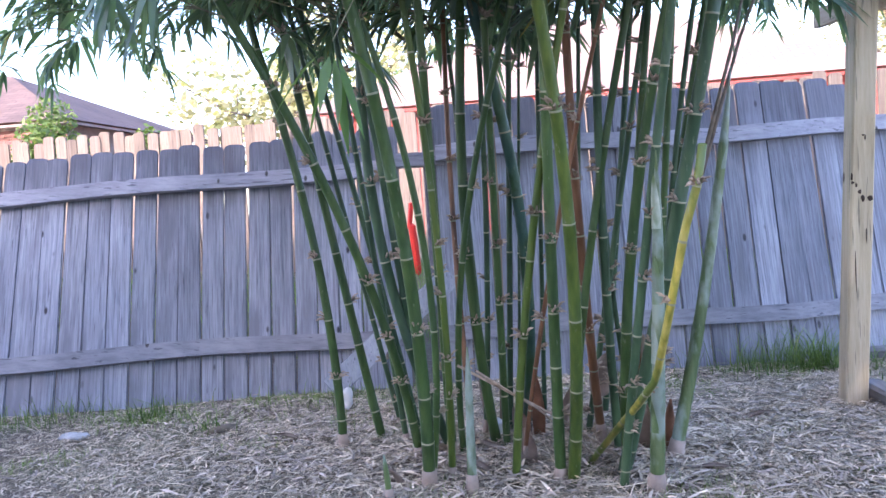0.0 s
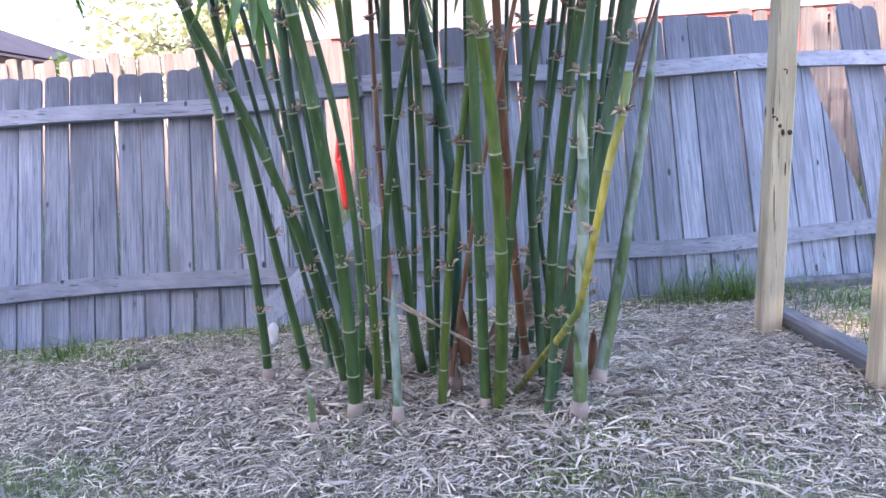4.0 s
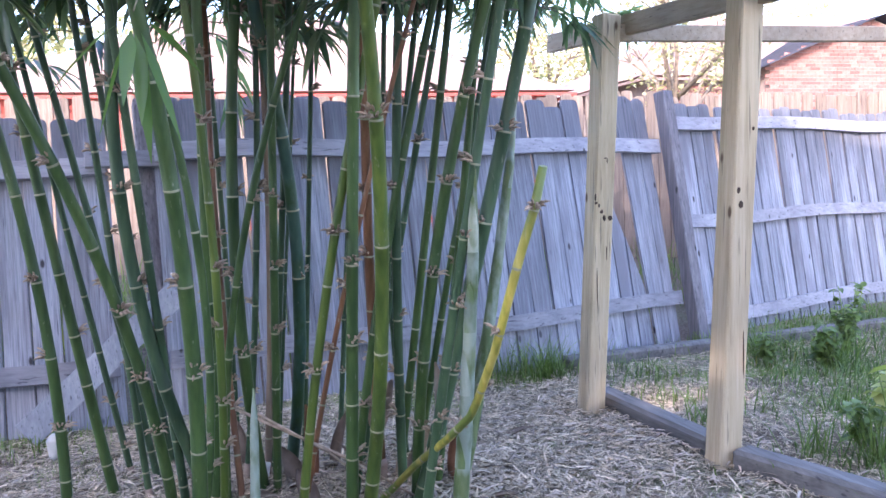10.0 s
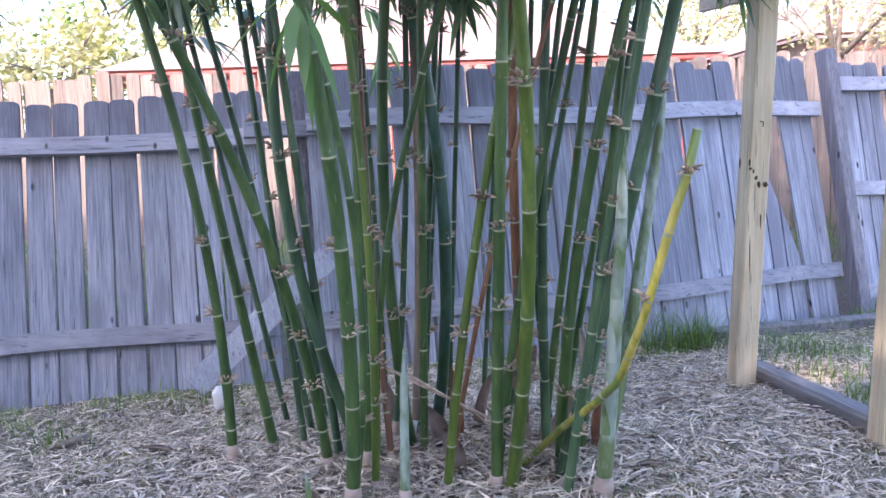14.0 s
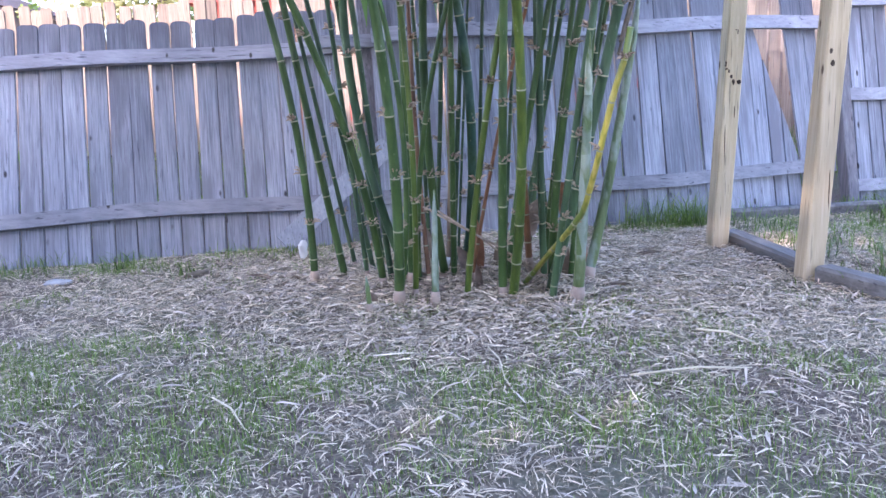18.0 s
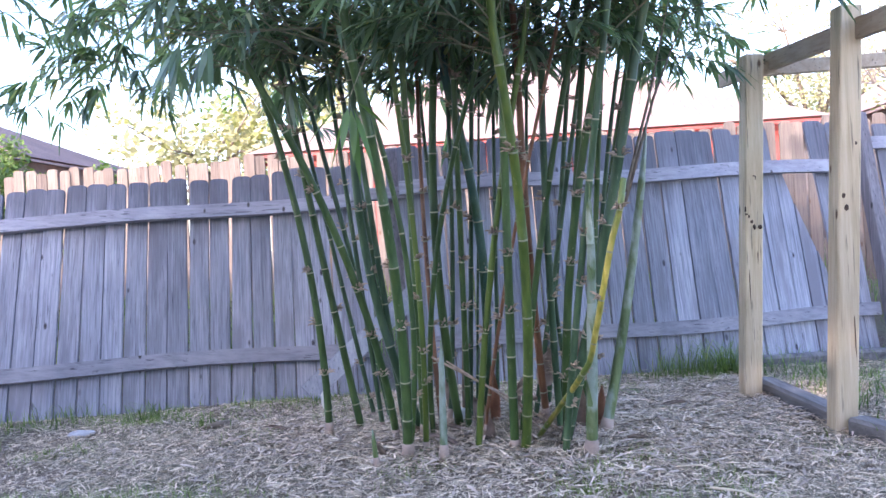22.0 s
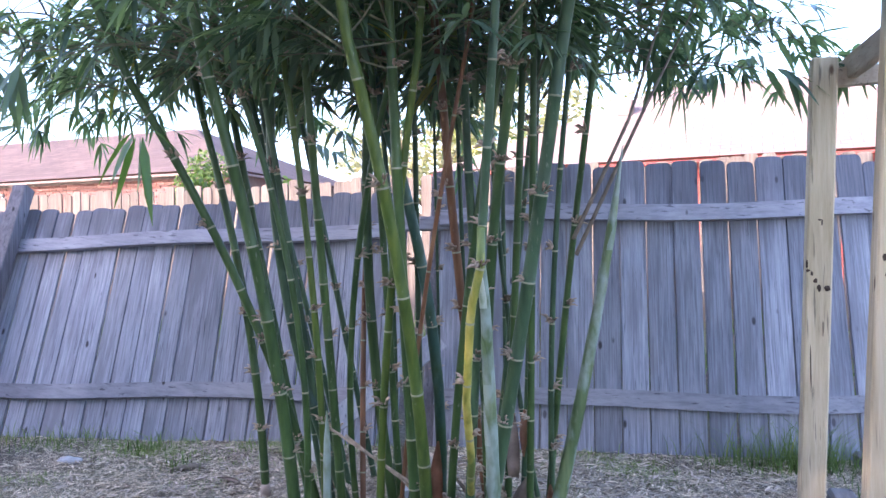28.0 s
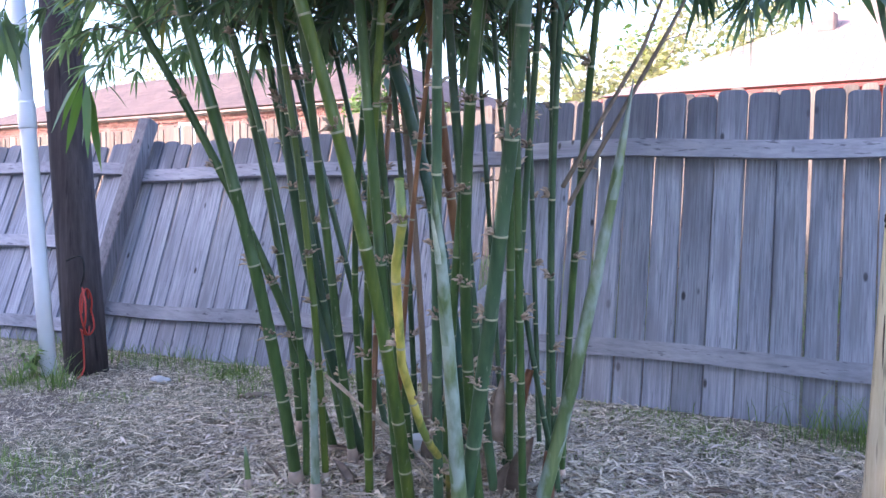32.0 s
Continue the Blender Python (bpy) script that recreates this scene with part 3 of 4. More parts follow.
def house(name, x0, x1, y0, y1, eave, rise, roof, fascia, wall, label, turn=0.0, windows=(), bricks=None):
    thing = empty(name, ((x0 + x1) / 2, (y0 + y1) / 2, 0.4))
    tagged(thing, label, "house")
    c = Vector(((x0 + x1) / 2, (y0 + y1) / 2, 0))
    spin = Matrix.Translation(c) @ pose(0, 0, 0, 0, 0, turn) @ Matrix.Translation(-c)
    bm = bmesh.new()
    box(bm, (x1 - x0, y1 - y0, eave - 0.25), Matrix.Translation(((x0 + x1) / 2, (y0 + y1) / 2, (eave + 0.25) / 2)))
    bm.transform(spin)
    part("wall", bm, wall, thing)
    bm = bmesh.new()
    hip_roof(bm, x0, x1, y0, y1, eave + 0.02, rise)
    bm.transform(spin)
    part("roof", bm, roof, thing)
    o = 0.41
    for i, (a, b) in enumerate((((x0 - o, y0 - o), (x1 + o, y0 - o)), ((x1 + o, y0 - o), (x1 + o, y1 + o)), ((x0 - o, y1 + o), (x0 - o, y0 - o)))):
        bm = bmesh.new()
        d = Vector((b[0] - a[0], b[1] - a[1], 0))
        box(bm, (d.length, 0.03, 0.05), Matrix.Translation(((a[0] + b[0]) / 2, (a[1] + b[1]) / 2, eave - 0.05)) @ pose(0, 0, 0, 0, 0, math.degrees(math.atan2(d.y, d.x))))
        bm.transform(spin)
        part("fascia", bm, fascia, thing)
    for wx, wz, ww, wh in windows:
        bm = bmesh.new()
        for s in (-1, 1):
            box(bm, (0.06, 0.08, wh), Matrix.Translation((wx + s * ww / 2, y0 - 0.02, wz)))
            box(bm, (ww + 0.06, 0.08, 0.06), Matrix.Translation((wx, y0 - 0.02, wz + s * wh / 2)))
        bm.transform(spin)
        win = part("window", bm, WHITE, thing)
        bm = bmesh.new()
        box(bm, (ww, 0.03, wh), Matrix.Translation((wx, y0 - 0.018, wz)))
        bm.transform(spin)
        part("pane", bm, GLASS, win)
    if bricks:
        bx0, bx1, bz0, bz1 = bricks
        rng = random.Random(3)
        vs, fs = [], []
        row, z = 0, bz0
        while z < bz1:
            xx = bx0 - (0.1 if row % 2 else 0.0)
            while xx < bx1:
                d = rng.uniform(0.008, 0.014)
                k = len(vs)
                for px, pz in ((xx, z), (xx + 0.19, z), (xx + 0.19, z + 0.057), (xx, z + 0.057)):
                    vs.append(spin @ Vector((px, y0 - d, pz)))
                    vs.append(spin @ Vector((px, y0 + 0.01, pz)))
                fs += [(k, k + 2, k + 4, k + 6), (k, k + 1, k + 3, k + 2), (k + 2, k + 3, k + 5, k + 4), (k + 4, k + 5, k + 7, k + 6), (k + 6, k + 7, k + 1, k)]
                xx += 0.2
            z += 0.067
            row += 1
        tagged(pieces("brickwork", vs, fs, BRICK, thing), "red brick courses", kind="stuff")
    return thing


pale_house = house("house", -3.7, 5.8, 14.4, 21.0, 2.64, 1.9, ROOF_TAN, FASCIA_RED, REDWALL, "low red house with a pale shingle roof", -1.5)
house("house", -26.0, -9.0, 14.6, 20.3, 2.95, 1.5, ROOF_BROWN, FASCIA_TAN, MORTAR, "brick house with a brown shingle roof", 0.0, ((-15.6, 2.3, 1.0, 0.8),), (-26.0, -9.0, 1.6, 2.85))
brick_house = house("house", 7.9, 19.0, 14.4, 21.0, 2.92, 1.9, ROOF_TAN, FASCIA_TAN, MORTAR, "red brick house behind the far fence", 0.0, (), (7.9, 19.0, 1.6, 2.75))


def gable(parent, x0, x1, y, z0, z1, depth):
    """A brick gable end that stands forward of the house, with its own pitched roof."""
    xm = (x0 + x1) / 2
    bm = bmesh.new()
    ends = [[bm.verts.new(q) for q in ((x0, yy, 0.4), (x1, yy, 0.4), (x1, yy, z0), (xm, yy, z1), (x0, yy, z0))] for yy in (y, y + depth)]
    bm.faces.new(ends[0])
    bm.faces.new(ends[1][::-1])
    for i in range(5):
        j = (i + 1) % 5
        bm.faces.new((ends[0][j], ends[0][i], ends[1][i], ends[1][j]))
    part("gable_wall", bm, MORTAR, parent)
    for sx, xa in ((-1, x0), (1, x1)):
        bm = bmesh.new()
        a, b = Vector((xa + sx * 0.35, y - 0.3, z0 - 0.1)), Vector((xm, y - 0.3, z1 + 0.06))
        vs = [bm.verts.new(q) for q in (a, b, b + Vector((0, depth + 0.3, 0)), a + Vector((0, depth + 0.3, 0)))]
        bm.faces.new(vs)
        bmesh.ops.solidify(bm, geom=bm.faces[:], thickness=0.14)
        part("gable_roof", bm, ROOF_GREY, parent)
    rng = random.Random(6)
    vs, fs, row, z = [], [], 0, 1.6
    while z < z1:
        half = (x1 - x0) / 2 * (1 if z < z0 else (z1 - z) / (z1 - z0))
        xx = xm - half - (0.1 if row % 2 else 0)
        while xx + 0.19 < xm + half:
            k, d = len(vs), rng.uniform(0.008, 0.016)
            for px, pz in ((xx, z), (xx + 0.19, z), (xx + 0.19, z + 0.057), (xx, z + 0.057)):
                vs += [(px, y - d, pz), (px, y + 0.01, pz)]
            fs += [(k, k + 2, k + 4, k + 6), (k, k + 1, k + 3, k + 2), (k + 2, k + 3, k + 5, k + 4), (k + 4, k + 5, k + 7, k + 6), (k + 6, k + 7, k + 1, k)]
            xx += 0.2
        z += 0.067
        row += 1
    tagged(pieces("brickwork", vs, fs, BRICK, parent), "red brick courses of the gable", kind="stuff")


bm = bmesh.new()
box(bm, (0.3, 0.3, 0.35), Matrix.Translation((-1.0, 16.4, 3.95)), 0.03)
part("roof_vent", bm, FASCIA_TAN, pale_house, "small metal roof vent")
gable(brick_house, 10.0, 14.7, 13.8, 3.12, 3.98, 3.0)


def leaf_cloud(blobs, count, size, rng, mat, name, parent, label=""):
    """Many small leaves scattered through uneven clumps."""
    vs, fs = [], []
    for _ in range(count):
        bx, by, bz, br = blobs[rng.randrange(len(blobs))]
        v = Vector((rng.gauss(0, 1), rng.gauss(0, 1), rng.gauss(0, 1))).normalized() * br * rng.random() ** 0.45
        p = Vector((bx, by, bz)) + v
        d = Vector((rng.gauss(0, 1), rng.gauss(0, 1), rng.gauss(0, 0.6))).normalized()
        s = d.cross(Vector((rng.gauss(0, 1), rng.gauss(0, 1), rng.gauss(0, 1)))).normalized()
        l = size * rng.uniform(0.6, 1.3)
        k = len(vs)
        vs += [p - d * l * 0.5, p + s * l * 0.25, p + d * l * 0.5, p - s * l * 0.25]
        fs.append((k, k + 1, k + 2, k + 3))
    ob = pieces(name, vs, fs, mat, parent)
    return tagged(ob, label, kind="stuff")


def tree(x, y, z, height, spread, mat, label, seed, count=2600, size=0.16, bare=False):
    rng = random.Random(seed)
    thing = tagged(empty("tree", (x, y, z)), label, "tree")
    bm = bmesh.new()
    tube(bm, [(x, y, z - 0.1), (x + 0.05, y, z + height * 0.25), (x + 0.12, y + 0.05, z + height * 0.5)], [height * 0.028, height * 0.022, height * 0.017], 9)
    part("trunk", bm, BARK, thing)
    blobs = []
    for k in range(9):
        a = k * 2.4 + rng.random()
        tip = Vector((x + spread * math.cos(a) * rng.uniform(0.5, 1), y + spread * math.sin(a) * rng.uniform(0.5, 1), z + height * rng.uniform(0.55, 1.0)))
        root = Vector((x + 0.08, y + 0.02, z + height * rng.uniform(0.25, 0.5)))
        bend = (root + tip) / 2 + Vector((rng.uniform(-0.2, 0.2), rng.uniform(-0.2, 0.2), height * 0.06))
        bm = bmesh.new()
        tube(bm, [root, bend, tip], [height * 0.011, height * 0.007, height * 0.002], 6)
        part("limb", bm, BARK, thing)
        blobs.append((*tip, spread * rng.uniform(0.3, 0.5)))
        blobs.append((*bend, spread * rng.uniform(0.2, 0.4)))
        for _ in range(5 if bare else 2):
            tw = tip + Vector((rng.uniform(-1, 1), rng.uniform(-1, 1), rng.uniform(-0.3, 0.8))) * spread * 0.45
            bm = bmesh.new()
            tube(bm, [bend, (bend + tip) / 2, tw], [height * 0.004, height * 0.003, height * 0.001], 4)
            part("twig", bm, BARK, thing)
    leaf_cloud(blobs, count, size, rng, mat, "crown", thing)
    return thing


tree(5.3, 9.4, 0.42, 3.2, 1.2, OLIVE, "small bare-twigged tree with sparse spring leaves", 21, 1500, 0.07, True)
tree(9.5, 23.5, 0.42, 6.6, 3.4, OLIVE, "spreading tree with pale spring leaves in sun", 22, 9000, 0.13, True)
tree(16.5, 24.0, 0.42, 7.4, 3.6, OLIVE, "pale leafy tree behind the brick house", 23, 9000, 0.14, True)
tree(-9.5, 27.0, 0.42, 6.5, 3.6, OLIVE, "distant rounded tree with yellow-green leaves", 24, 2600, 0.3)
tree(-6.5, 30.0, 0.42, 6.0, 3.4, BUSH, "distant dark green tree behind the roofs", 25, 2600, 0.3)
tree(-38.0, 32.0, 0.42, 7.0, 4.0, OLIVE, "distant leafy tree beyond the brown roof", 26, 2600, 0.3)
tree(-4.5, 27.0, 0.42, 6.4, 4.0, OLIVE, "distant pale green tree", 27, 2600, 0.3)


def bush(x, y, z, r, h, mat, label, seed, count, size):
    rng = random.Random(seed)
    thing = tagged(empty("bush", (x, y, z)), label, "bush")
    blobs = []
    for k in range(10):
        a = k * 2.4
        tip = Vector((x + r * 0.7 * math.cos(a) * rng.random(), y + r * 0.7 * math.sin(a) * rng.random(), z + h * rng.uniform(0.4, 0.95)))
        bm = bmesh.new()
        tube(bm, [(x + 0.05 * math.cos(a), y + 0.05 * math.sin(a), z - 0.05), tip], [0.012, 0.004], 5)
        part("stem", bm, BARK, thing)
        blobs.append((*tip, r * rng.uniform(0.3, 0.5)))
    leaf_cloud(blobs, count, size, rng, mat, "leaves", thing)


bush(-7.2, 11.7, 0.42, 1.0, 2.35, LUSH, "round sunlit green shrub over the far fence", 31, 5200, 0.1)
bush(-5.6, 11.6, 0.42, 0.45, 1.9, LUSH, "green shrub beside the house corner", 32, 1400, 0.09)

# ---- the clump of bamboo ----
clump = tagged(empty("bamboo_clump", (0.3, 3.1, 0)), "tall clump of green clumping bamboo canes", "bamboo")
TIPS = []
cane_rng, base_rng = random.Random(17), random.Random(18)


def cane_at(x, y, dx, dy, bend, z):
    """The cane's axis at height z; above the fence it arches outward."""
    far = max(0.0, z - 1.5)
    return Vector((x + dx * z + bend * z * (1.2 - min(z, 1.6)) + 0.10 * dx * far * far, y + dy * z + 0.03 * dy * far * far, z))


def stubs(parent, at, r, rng, count):
    """The tuft of cut, dry branch ends at a node."""
    bm = bmesh.new()
    face = rng.uniform(0, 6.28)
    for _ in range(count):
        a = face + rng.uniform(-1.3, 1.3)
        out = Vector((math.cos(a), math.sin(a), rng.uniform(-0.2, 0.9))).normalized()
        b = at + out * rng.uniform(0.8, 1.0) * r
        l = rng.uniform(0.01, 0.038)
        tube(bm, [b, b + out * l * 0.6 + Vector((0, 0, 0.004)), b + out * l], [rng.uniform(0.002, 0.0044), 0.0034, 0.0014], 5)
    part("branch_stub", bm, STUB, parent)["kind"] = "stuff"


def culm(kind, x, y, dx, dy, bend, r, top=None, way=None, nodes=()):
    """A jointed cane; way gives its axis at a height where it is strongly bent, nodes the heights of its lower joints."""
    rng = cane_rng
    r *= 1.1
    axis_at = way or (lambda h: cane_at(x, y, dx, dy, bend, h))
    cut = kind == "yellow"
    top = top or {"yellow": 1.06}.get(kind, rng.uniform(3.4, 4.6))
    pts, rad, mats, rings, known = [], [], [], [], list(nodes)
    z, gap = -0.03, rng.uniform(0.11, 0.19)
    pts.append(axis_at(z)), rad.append(r * 1.04), mats.append(0)
    while z + gap < top:
        if known:
            gap = known.pop(0) - z
        zn = z + gap
        rr = r * (1.03 - 0.11 * zn if not cut else 1.0)
        rr = max(rr, r * 0.35)
        for dz, k, mt in ((0.35 * gap, 0.985, 0), (0.7 * gap, 0.985, 0), (gap - 0.004, 1.0, 1), (gap - 0.001, 1.07, 1), (gap + 0.002, 1.0, 0)):
            pts.append(axis_at(z + dz)), rad.append(rr * k), mats.append(mt)
        rings.append((zn, rr))
        z = zn
        gap = min(0.3, gap * rng.uniform(1.05, 1.15)) if not cut else rng.uniform(0.12, 0.17)
    pts.append(axis_at(top)), rad.append(rad[-1] * (0.95 if cut else 0.5))
    bm = bmesh.new()
    tube(bm, pts, rad, 14, mats)
    ob = part("culm", bm, [CANE[kind], NODE_RING], clump, {"yellow": "cut yellow cane", "brown": "brown cane", "tan": "dead tan cane", "lime": "yellow-green cane"}.get(kind, ""))
    for zn, rr in rings:
        if zn > 1.9:
            break
        if rng.random() < (0.9 if cut else 0.62 if zn > 0.3 else 0.3):
            stubs(ob, axis_at(zn + 0.005), rr, rng, rng.randrange(10, 20))
    if not cut and base_rng.random() < 0.45:
        h = ground_z(x, y) + base_rng.uniform(0.03, 0.09)
        bm = bmesh.new()
        tube(bm, [axis_at(h - 0.12), axis_at(h - 0.03), axis_at(h)], [r * 1.4, r * 1.25, r * 1.1], 10)
        part("sheath", bm, SHEATH, ob, "dry base sheath")
    if not cut:
        TIPS.append((x, y, dx, dy, bend, top))
    return ob


def shoot(x, y, dx, dy, bend, r, top, label):
    """A young cane still wrapped in overlapping sheaths, pointed at its tip."""
    rng = random.Random(int(x * 1000))
    n = max(8, int(top / 0.03))
    pts = [cane_at(x, y, dx, dy, bend, -0.02 + (top + 0.02) * i / n) for i in range(n + 1)]
    rad = [max(0.002, r * (1 - 0.45 * i / n) * min(1.0, 3.2 * (1 - i / n) ** 0.7) * (1.0 + 0.03 * math.sin(i * 1.3))) for i in range(n + 1)]
    bm = bmesh.new()
    tube(bm, pts, rad, 14)
    ob = part("young_shoot", bm, CANE["shoot"], clump, label)
    bm = bmesh.new()
    h = ground_z(x, y) + (0.07 if top > 0.3 else 0.05)
    tube(bm, [cane_at(x, y, dx, dy, bend, z) for z in (-0.02, h * 0.5, h)], [r * 1.25, r * 1.22, r * 1.04], 14)
    part("sheath", bm, SHEATH, ob, "papery tan base sheath")
    if top > 0.6:
        zz = 0.22
        while zz < top * 0.85:
            k = 1 - 0.45 * zz / top
            bm = bmesh.new()
            a = rng.uniform(0, 6.28)
            l = rng.uniform(0.1, 0.16)
            c = cane_at(x, y, dx, dy, bend, zz)
            cols = []
            for j in range(7):
                t = (j - 3) / 3 * 1.3
                tall = l * (1 - (abs(j - 3) / 3.4) ** 1.6)
                d = Vector((math.cos(a + t), math.sin(a + t), 0))
                cols.append((bm.verts.new(c + d * r * k * 1.05), bm.verts.new(cane_at(x, y, dx, dy, bend, zz + tall) + d * r * (k * 1.06))))
            for p, q in zip(cols, cols[1:]):
                bm.faces.new((p[0], q[0], q[1], p[1])).smooth = True
            part("sheath", bm, CANE["sheathed"], ob)
            zz += rng.uniform(0.17, 0.24)
    return ob


culm("green", -0.148, 2.609, -0.018, -0.251, 0.079, 0.0195, nodes=(0.184, 0.342, 0.559, 0.800, 1.039, 1.289))
culm("green", -0.225, 2.904, -0.210, -0.333, 0.138, 0.0155, nodes=(0.179, 0.333, 0.503, 0.705, 0.893, 1.113))
culm("lime", 0.327, 2.626, 0.009, -0.294, 0.082, 0.0185, nodes=(0.181, 0.348, 0.580, 0.878, 1.196))
culm("dark", 0.487, 2.671, 0.222, -0.148, 0.019, 0.0208)
culm("green", 0.511, 2.747, 0.085, -0.206, -0.084, 0.0165, nodes=(0.290, 0.506, 0.768, 1.036, 1.276))
culm("tan", 0.063, 3.085, 0.037, -0.162, 0.035, 0.0115, nodes=(0.204, 0.989, 1.231))
culm("brown", -0.016, 2.843, -0.038, 0.124, -0.027, 0.0100)
culm("blue", 0.150, 3.196, 0.004, -0.259, 0.128, 0.0205, nodes=(0.745, 0.969, 1.198))
culm("green", -0.559, 3.045, -0.074, -0.112, 0.093, 0.0157, nodes=(0.143, 0.312, 0.543, 0.780, 1.040, 1.287))
culm("green", -0.428, 3.174, -0.138, -0.141, -0.007, 0.0160, nodes=(0.143, 0.424, 0.590, 0.793, 1.044, 1.220))
culm("dark", -0.093, 2.928, -0.189, -0.155, -0.160, 0.0180, nodes=(0.444, 0.765, 1.040))
culm("green", -0.148, 2.647, -0.001, -0.152, 0.159, 0.0110, nodes=(0.259, 0.548, 0.929))
culm("lime", -0.080, 2.677, -0.001, -0.115, 0.051, 0.0115, nodes=(0.309, 0.438, 0.657, 0.820))
culm("green", -0.064, 2.901, 0.132, -0.202, -0.131, 0.0110)
culm("green", 0.058, 2.978, -0.047, -0.102, -0.077, 0.0182, nodes=(0.513, 0.769, 1.018, 1.270))
culm("dark", -0.005, 3.105, 0.069, -0.187, 0.031, 0.0100)
culm("dark", 0.117, 3.300, 0.066, -0.200, 0.000, 0.0060)
culm("lime", 0.137, 2.653, 0.145, -0.159, -0.046, 0.0128, nodes=(0.172, 0.338, 0.515, 0.763, 0.907, 1.082))
culm("green", 0.288, 2.635, 0.017, -0.155, -0.006, 0.0170, nodes=(0.250, 0.416, 0.594, 0.820, 1.272))
culm("brown", 0.444, 2.950, -0.048, -0.200, -0.027, 0.0150)
culm("brown", 0.154, 2.767, 0.211, -0.173, -0.040, 0.0075)
culm("dark", 0.578, 3.150, -0.081, -0.199, -0.058, 0.0090)
culm("green", 0.322, 2.826, 0.153, -0.137, -0.043, 0.0135)
culm("dark", 0.495, 2.867, -0.020, -0.174, -0.025, 0.0145, nodes=(0.302, 0.441, 0.618))
culm("dark", 0.483, 2.556, 0.122, -0.192, -0.011, 0.0135)
culm("dark", 0.654, 3.000, 0.072, -0.199, -0.049, 0.0095)
# thin canes at the back of the clump
culm("dark", -0.400, 3.420, -0.150, -0.200, 0.000, 0.0105)
culm("dark", -0.300, 3.300, -0.160, -0.190, 0.020, 0.0115)
culm("dark", -0.260, 3.460, -0.100, -0.220, 0.000, 0.0120)
culm("dark", -0.020, 3.420, -0.020, -0.200, 0.010, 0.0095)
culm("dark", 0.220, 3.380, 0.040, -0.200, 0.000, 0.0090)
culm("dark", 0.460, 3.300, 0.100, -0.200, 0.000, 0.0115)
culm("dark", 0.360, 3.420, 0.050, -0.180, 0.000, 0.0090)
culm("green", 0.600, 3.120, 0.150, -0.200, -0.020, 0.0115)
culm("dark", -0.189, 2.950, -0.076, -0.180, 0.000, 0.0125)
culm("green", -0.098, 2.850, 0.014, -0.180, 0.000, 0.0150)
culm("green", 0.091, 2.950, 0.020, -0.180, 0.000, 0.0125)
culm("dark", 0.089, 3.150, 0.065, -0.180, 0.000, 0.0110)
culm("green", 0.493, 2.950, 0.100, -0.180, 0.000, 0.0125)
culm("dark", 0.385, 3.100, 0.172, -0.180, 0.000, 0.0110)
culm("green", 0.604, 2.850, 0.069, -0.180, 0.000, 0.0115)
culm("dark", -0.313, 3.100, -0.067, -0.180, 0.000, 0.0105)
CUT_WAY = ((0.02, 0.375, 2.77), (0.21, 0.486, 2.6), (0.313, 0.533, 2.45), (0.416, 0.579, 2.33), (0.601, 0.606, 2.212), (0.854, 0.651, 2.126), (0.988, 0.691, 2.107), (1.065, 0.697, 2.081))
culm("yellow", 0.4, 2.7, 0, 0, 0, 0.0105, 1.065, lambda h: Vector((np.interp(h, [p[0] for p in CUT_WAY], [p[1] for p in CUT_WAY]), np.interp(h, [p[0] for p in CUT_WAY], [p[2] for p in CUT_WAY]), h)))
shoot(0.583, 2.530, 0.023, -0.179, 0.023, 0.0245, 1.07, "tall young shoot with mottled pale sheaths")
shoot(0.667, 2.811, 0.202, 0.047, 0.045, 0.0245, 1.36, "slender young shoot with pale green sheaths")
shoot(0.004, 2.536, 0.030, -0.050, 0.000, 0.0173, 0.5, "short pointed young shoot")
shoot(-0.257, 2.487, -0.060, -0.050, 0.000, 0.0130, 0.17, "very small new shoot")


# ---- foliage ----
class Leaves:
    def __init__(self):
        self.v, self.f = [], []

    def add(self, base, way, length, width, rng, droop=0.35):
        """One lance-shaped leaf, folded along its rib and bent down."""
        way = way.normalized()
        side = way.cross(Vector((rng.uniform(-0.4, 0.4), rng.uniform(-0.4, 0.4), 1))).normalized()
        up = side.cross(way)
        k = len(self.v)

        def at(t, s):
            return base + way * length * t - Vector((0, 0, 1)) * droop * length * t * t + side * s * width + up * abs(s) * width * 0.3

        self.v += [at(0, 0), at(0.28, -0.5), at(0.28, 0), at(0.28, 0.5), at(0.65, -0.38), at(0.65, 0), at(0.65, 0.38), at(1, 0)]
        self.f += [(k, k + 2, k + 1), (k, k + 3, k + 2), (k + 1, k + 2, k + 5, k + 4), (k + 2, k + 3, k + 6, k + 5), (k + 4, k + 5, k + 7), (k + 5, k + 6, k + 7)]


def twig_line(vs, fs, a, b, r0, r1):
    way = (b - a).normalized()
    s = way.cross(Vector((0.3, 0.2, 0.9))).normalized()
    u = s.cross(way)
    k = len(vs)
    for p, r in ((a, r0), (b, r1)):
        for j in range(3):
            c, d = math.cos(j * 2.094), math.sin(j * 2.094)
            vs.append(p + s * r * c + u * r * d)
    for j in range(3):
        fs.append((k + j, k + (j + 1) % 3, k + 3 + (j + 1) % 3, k + 3 + j))


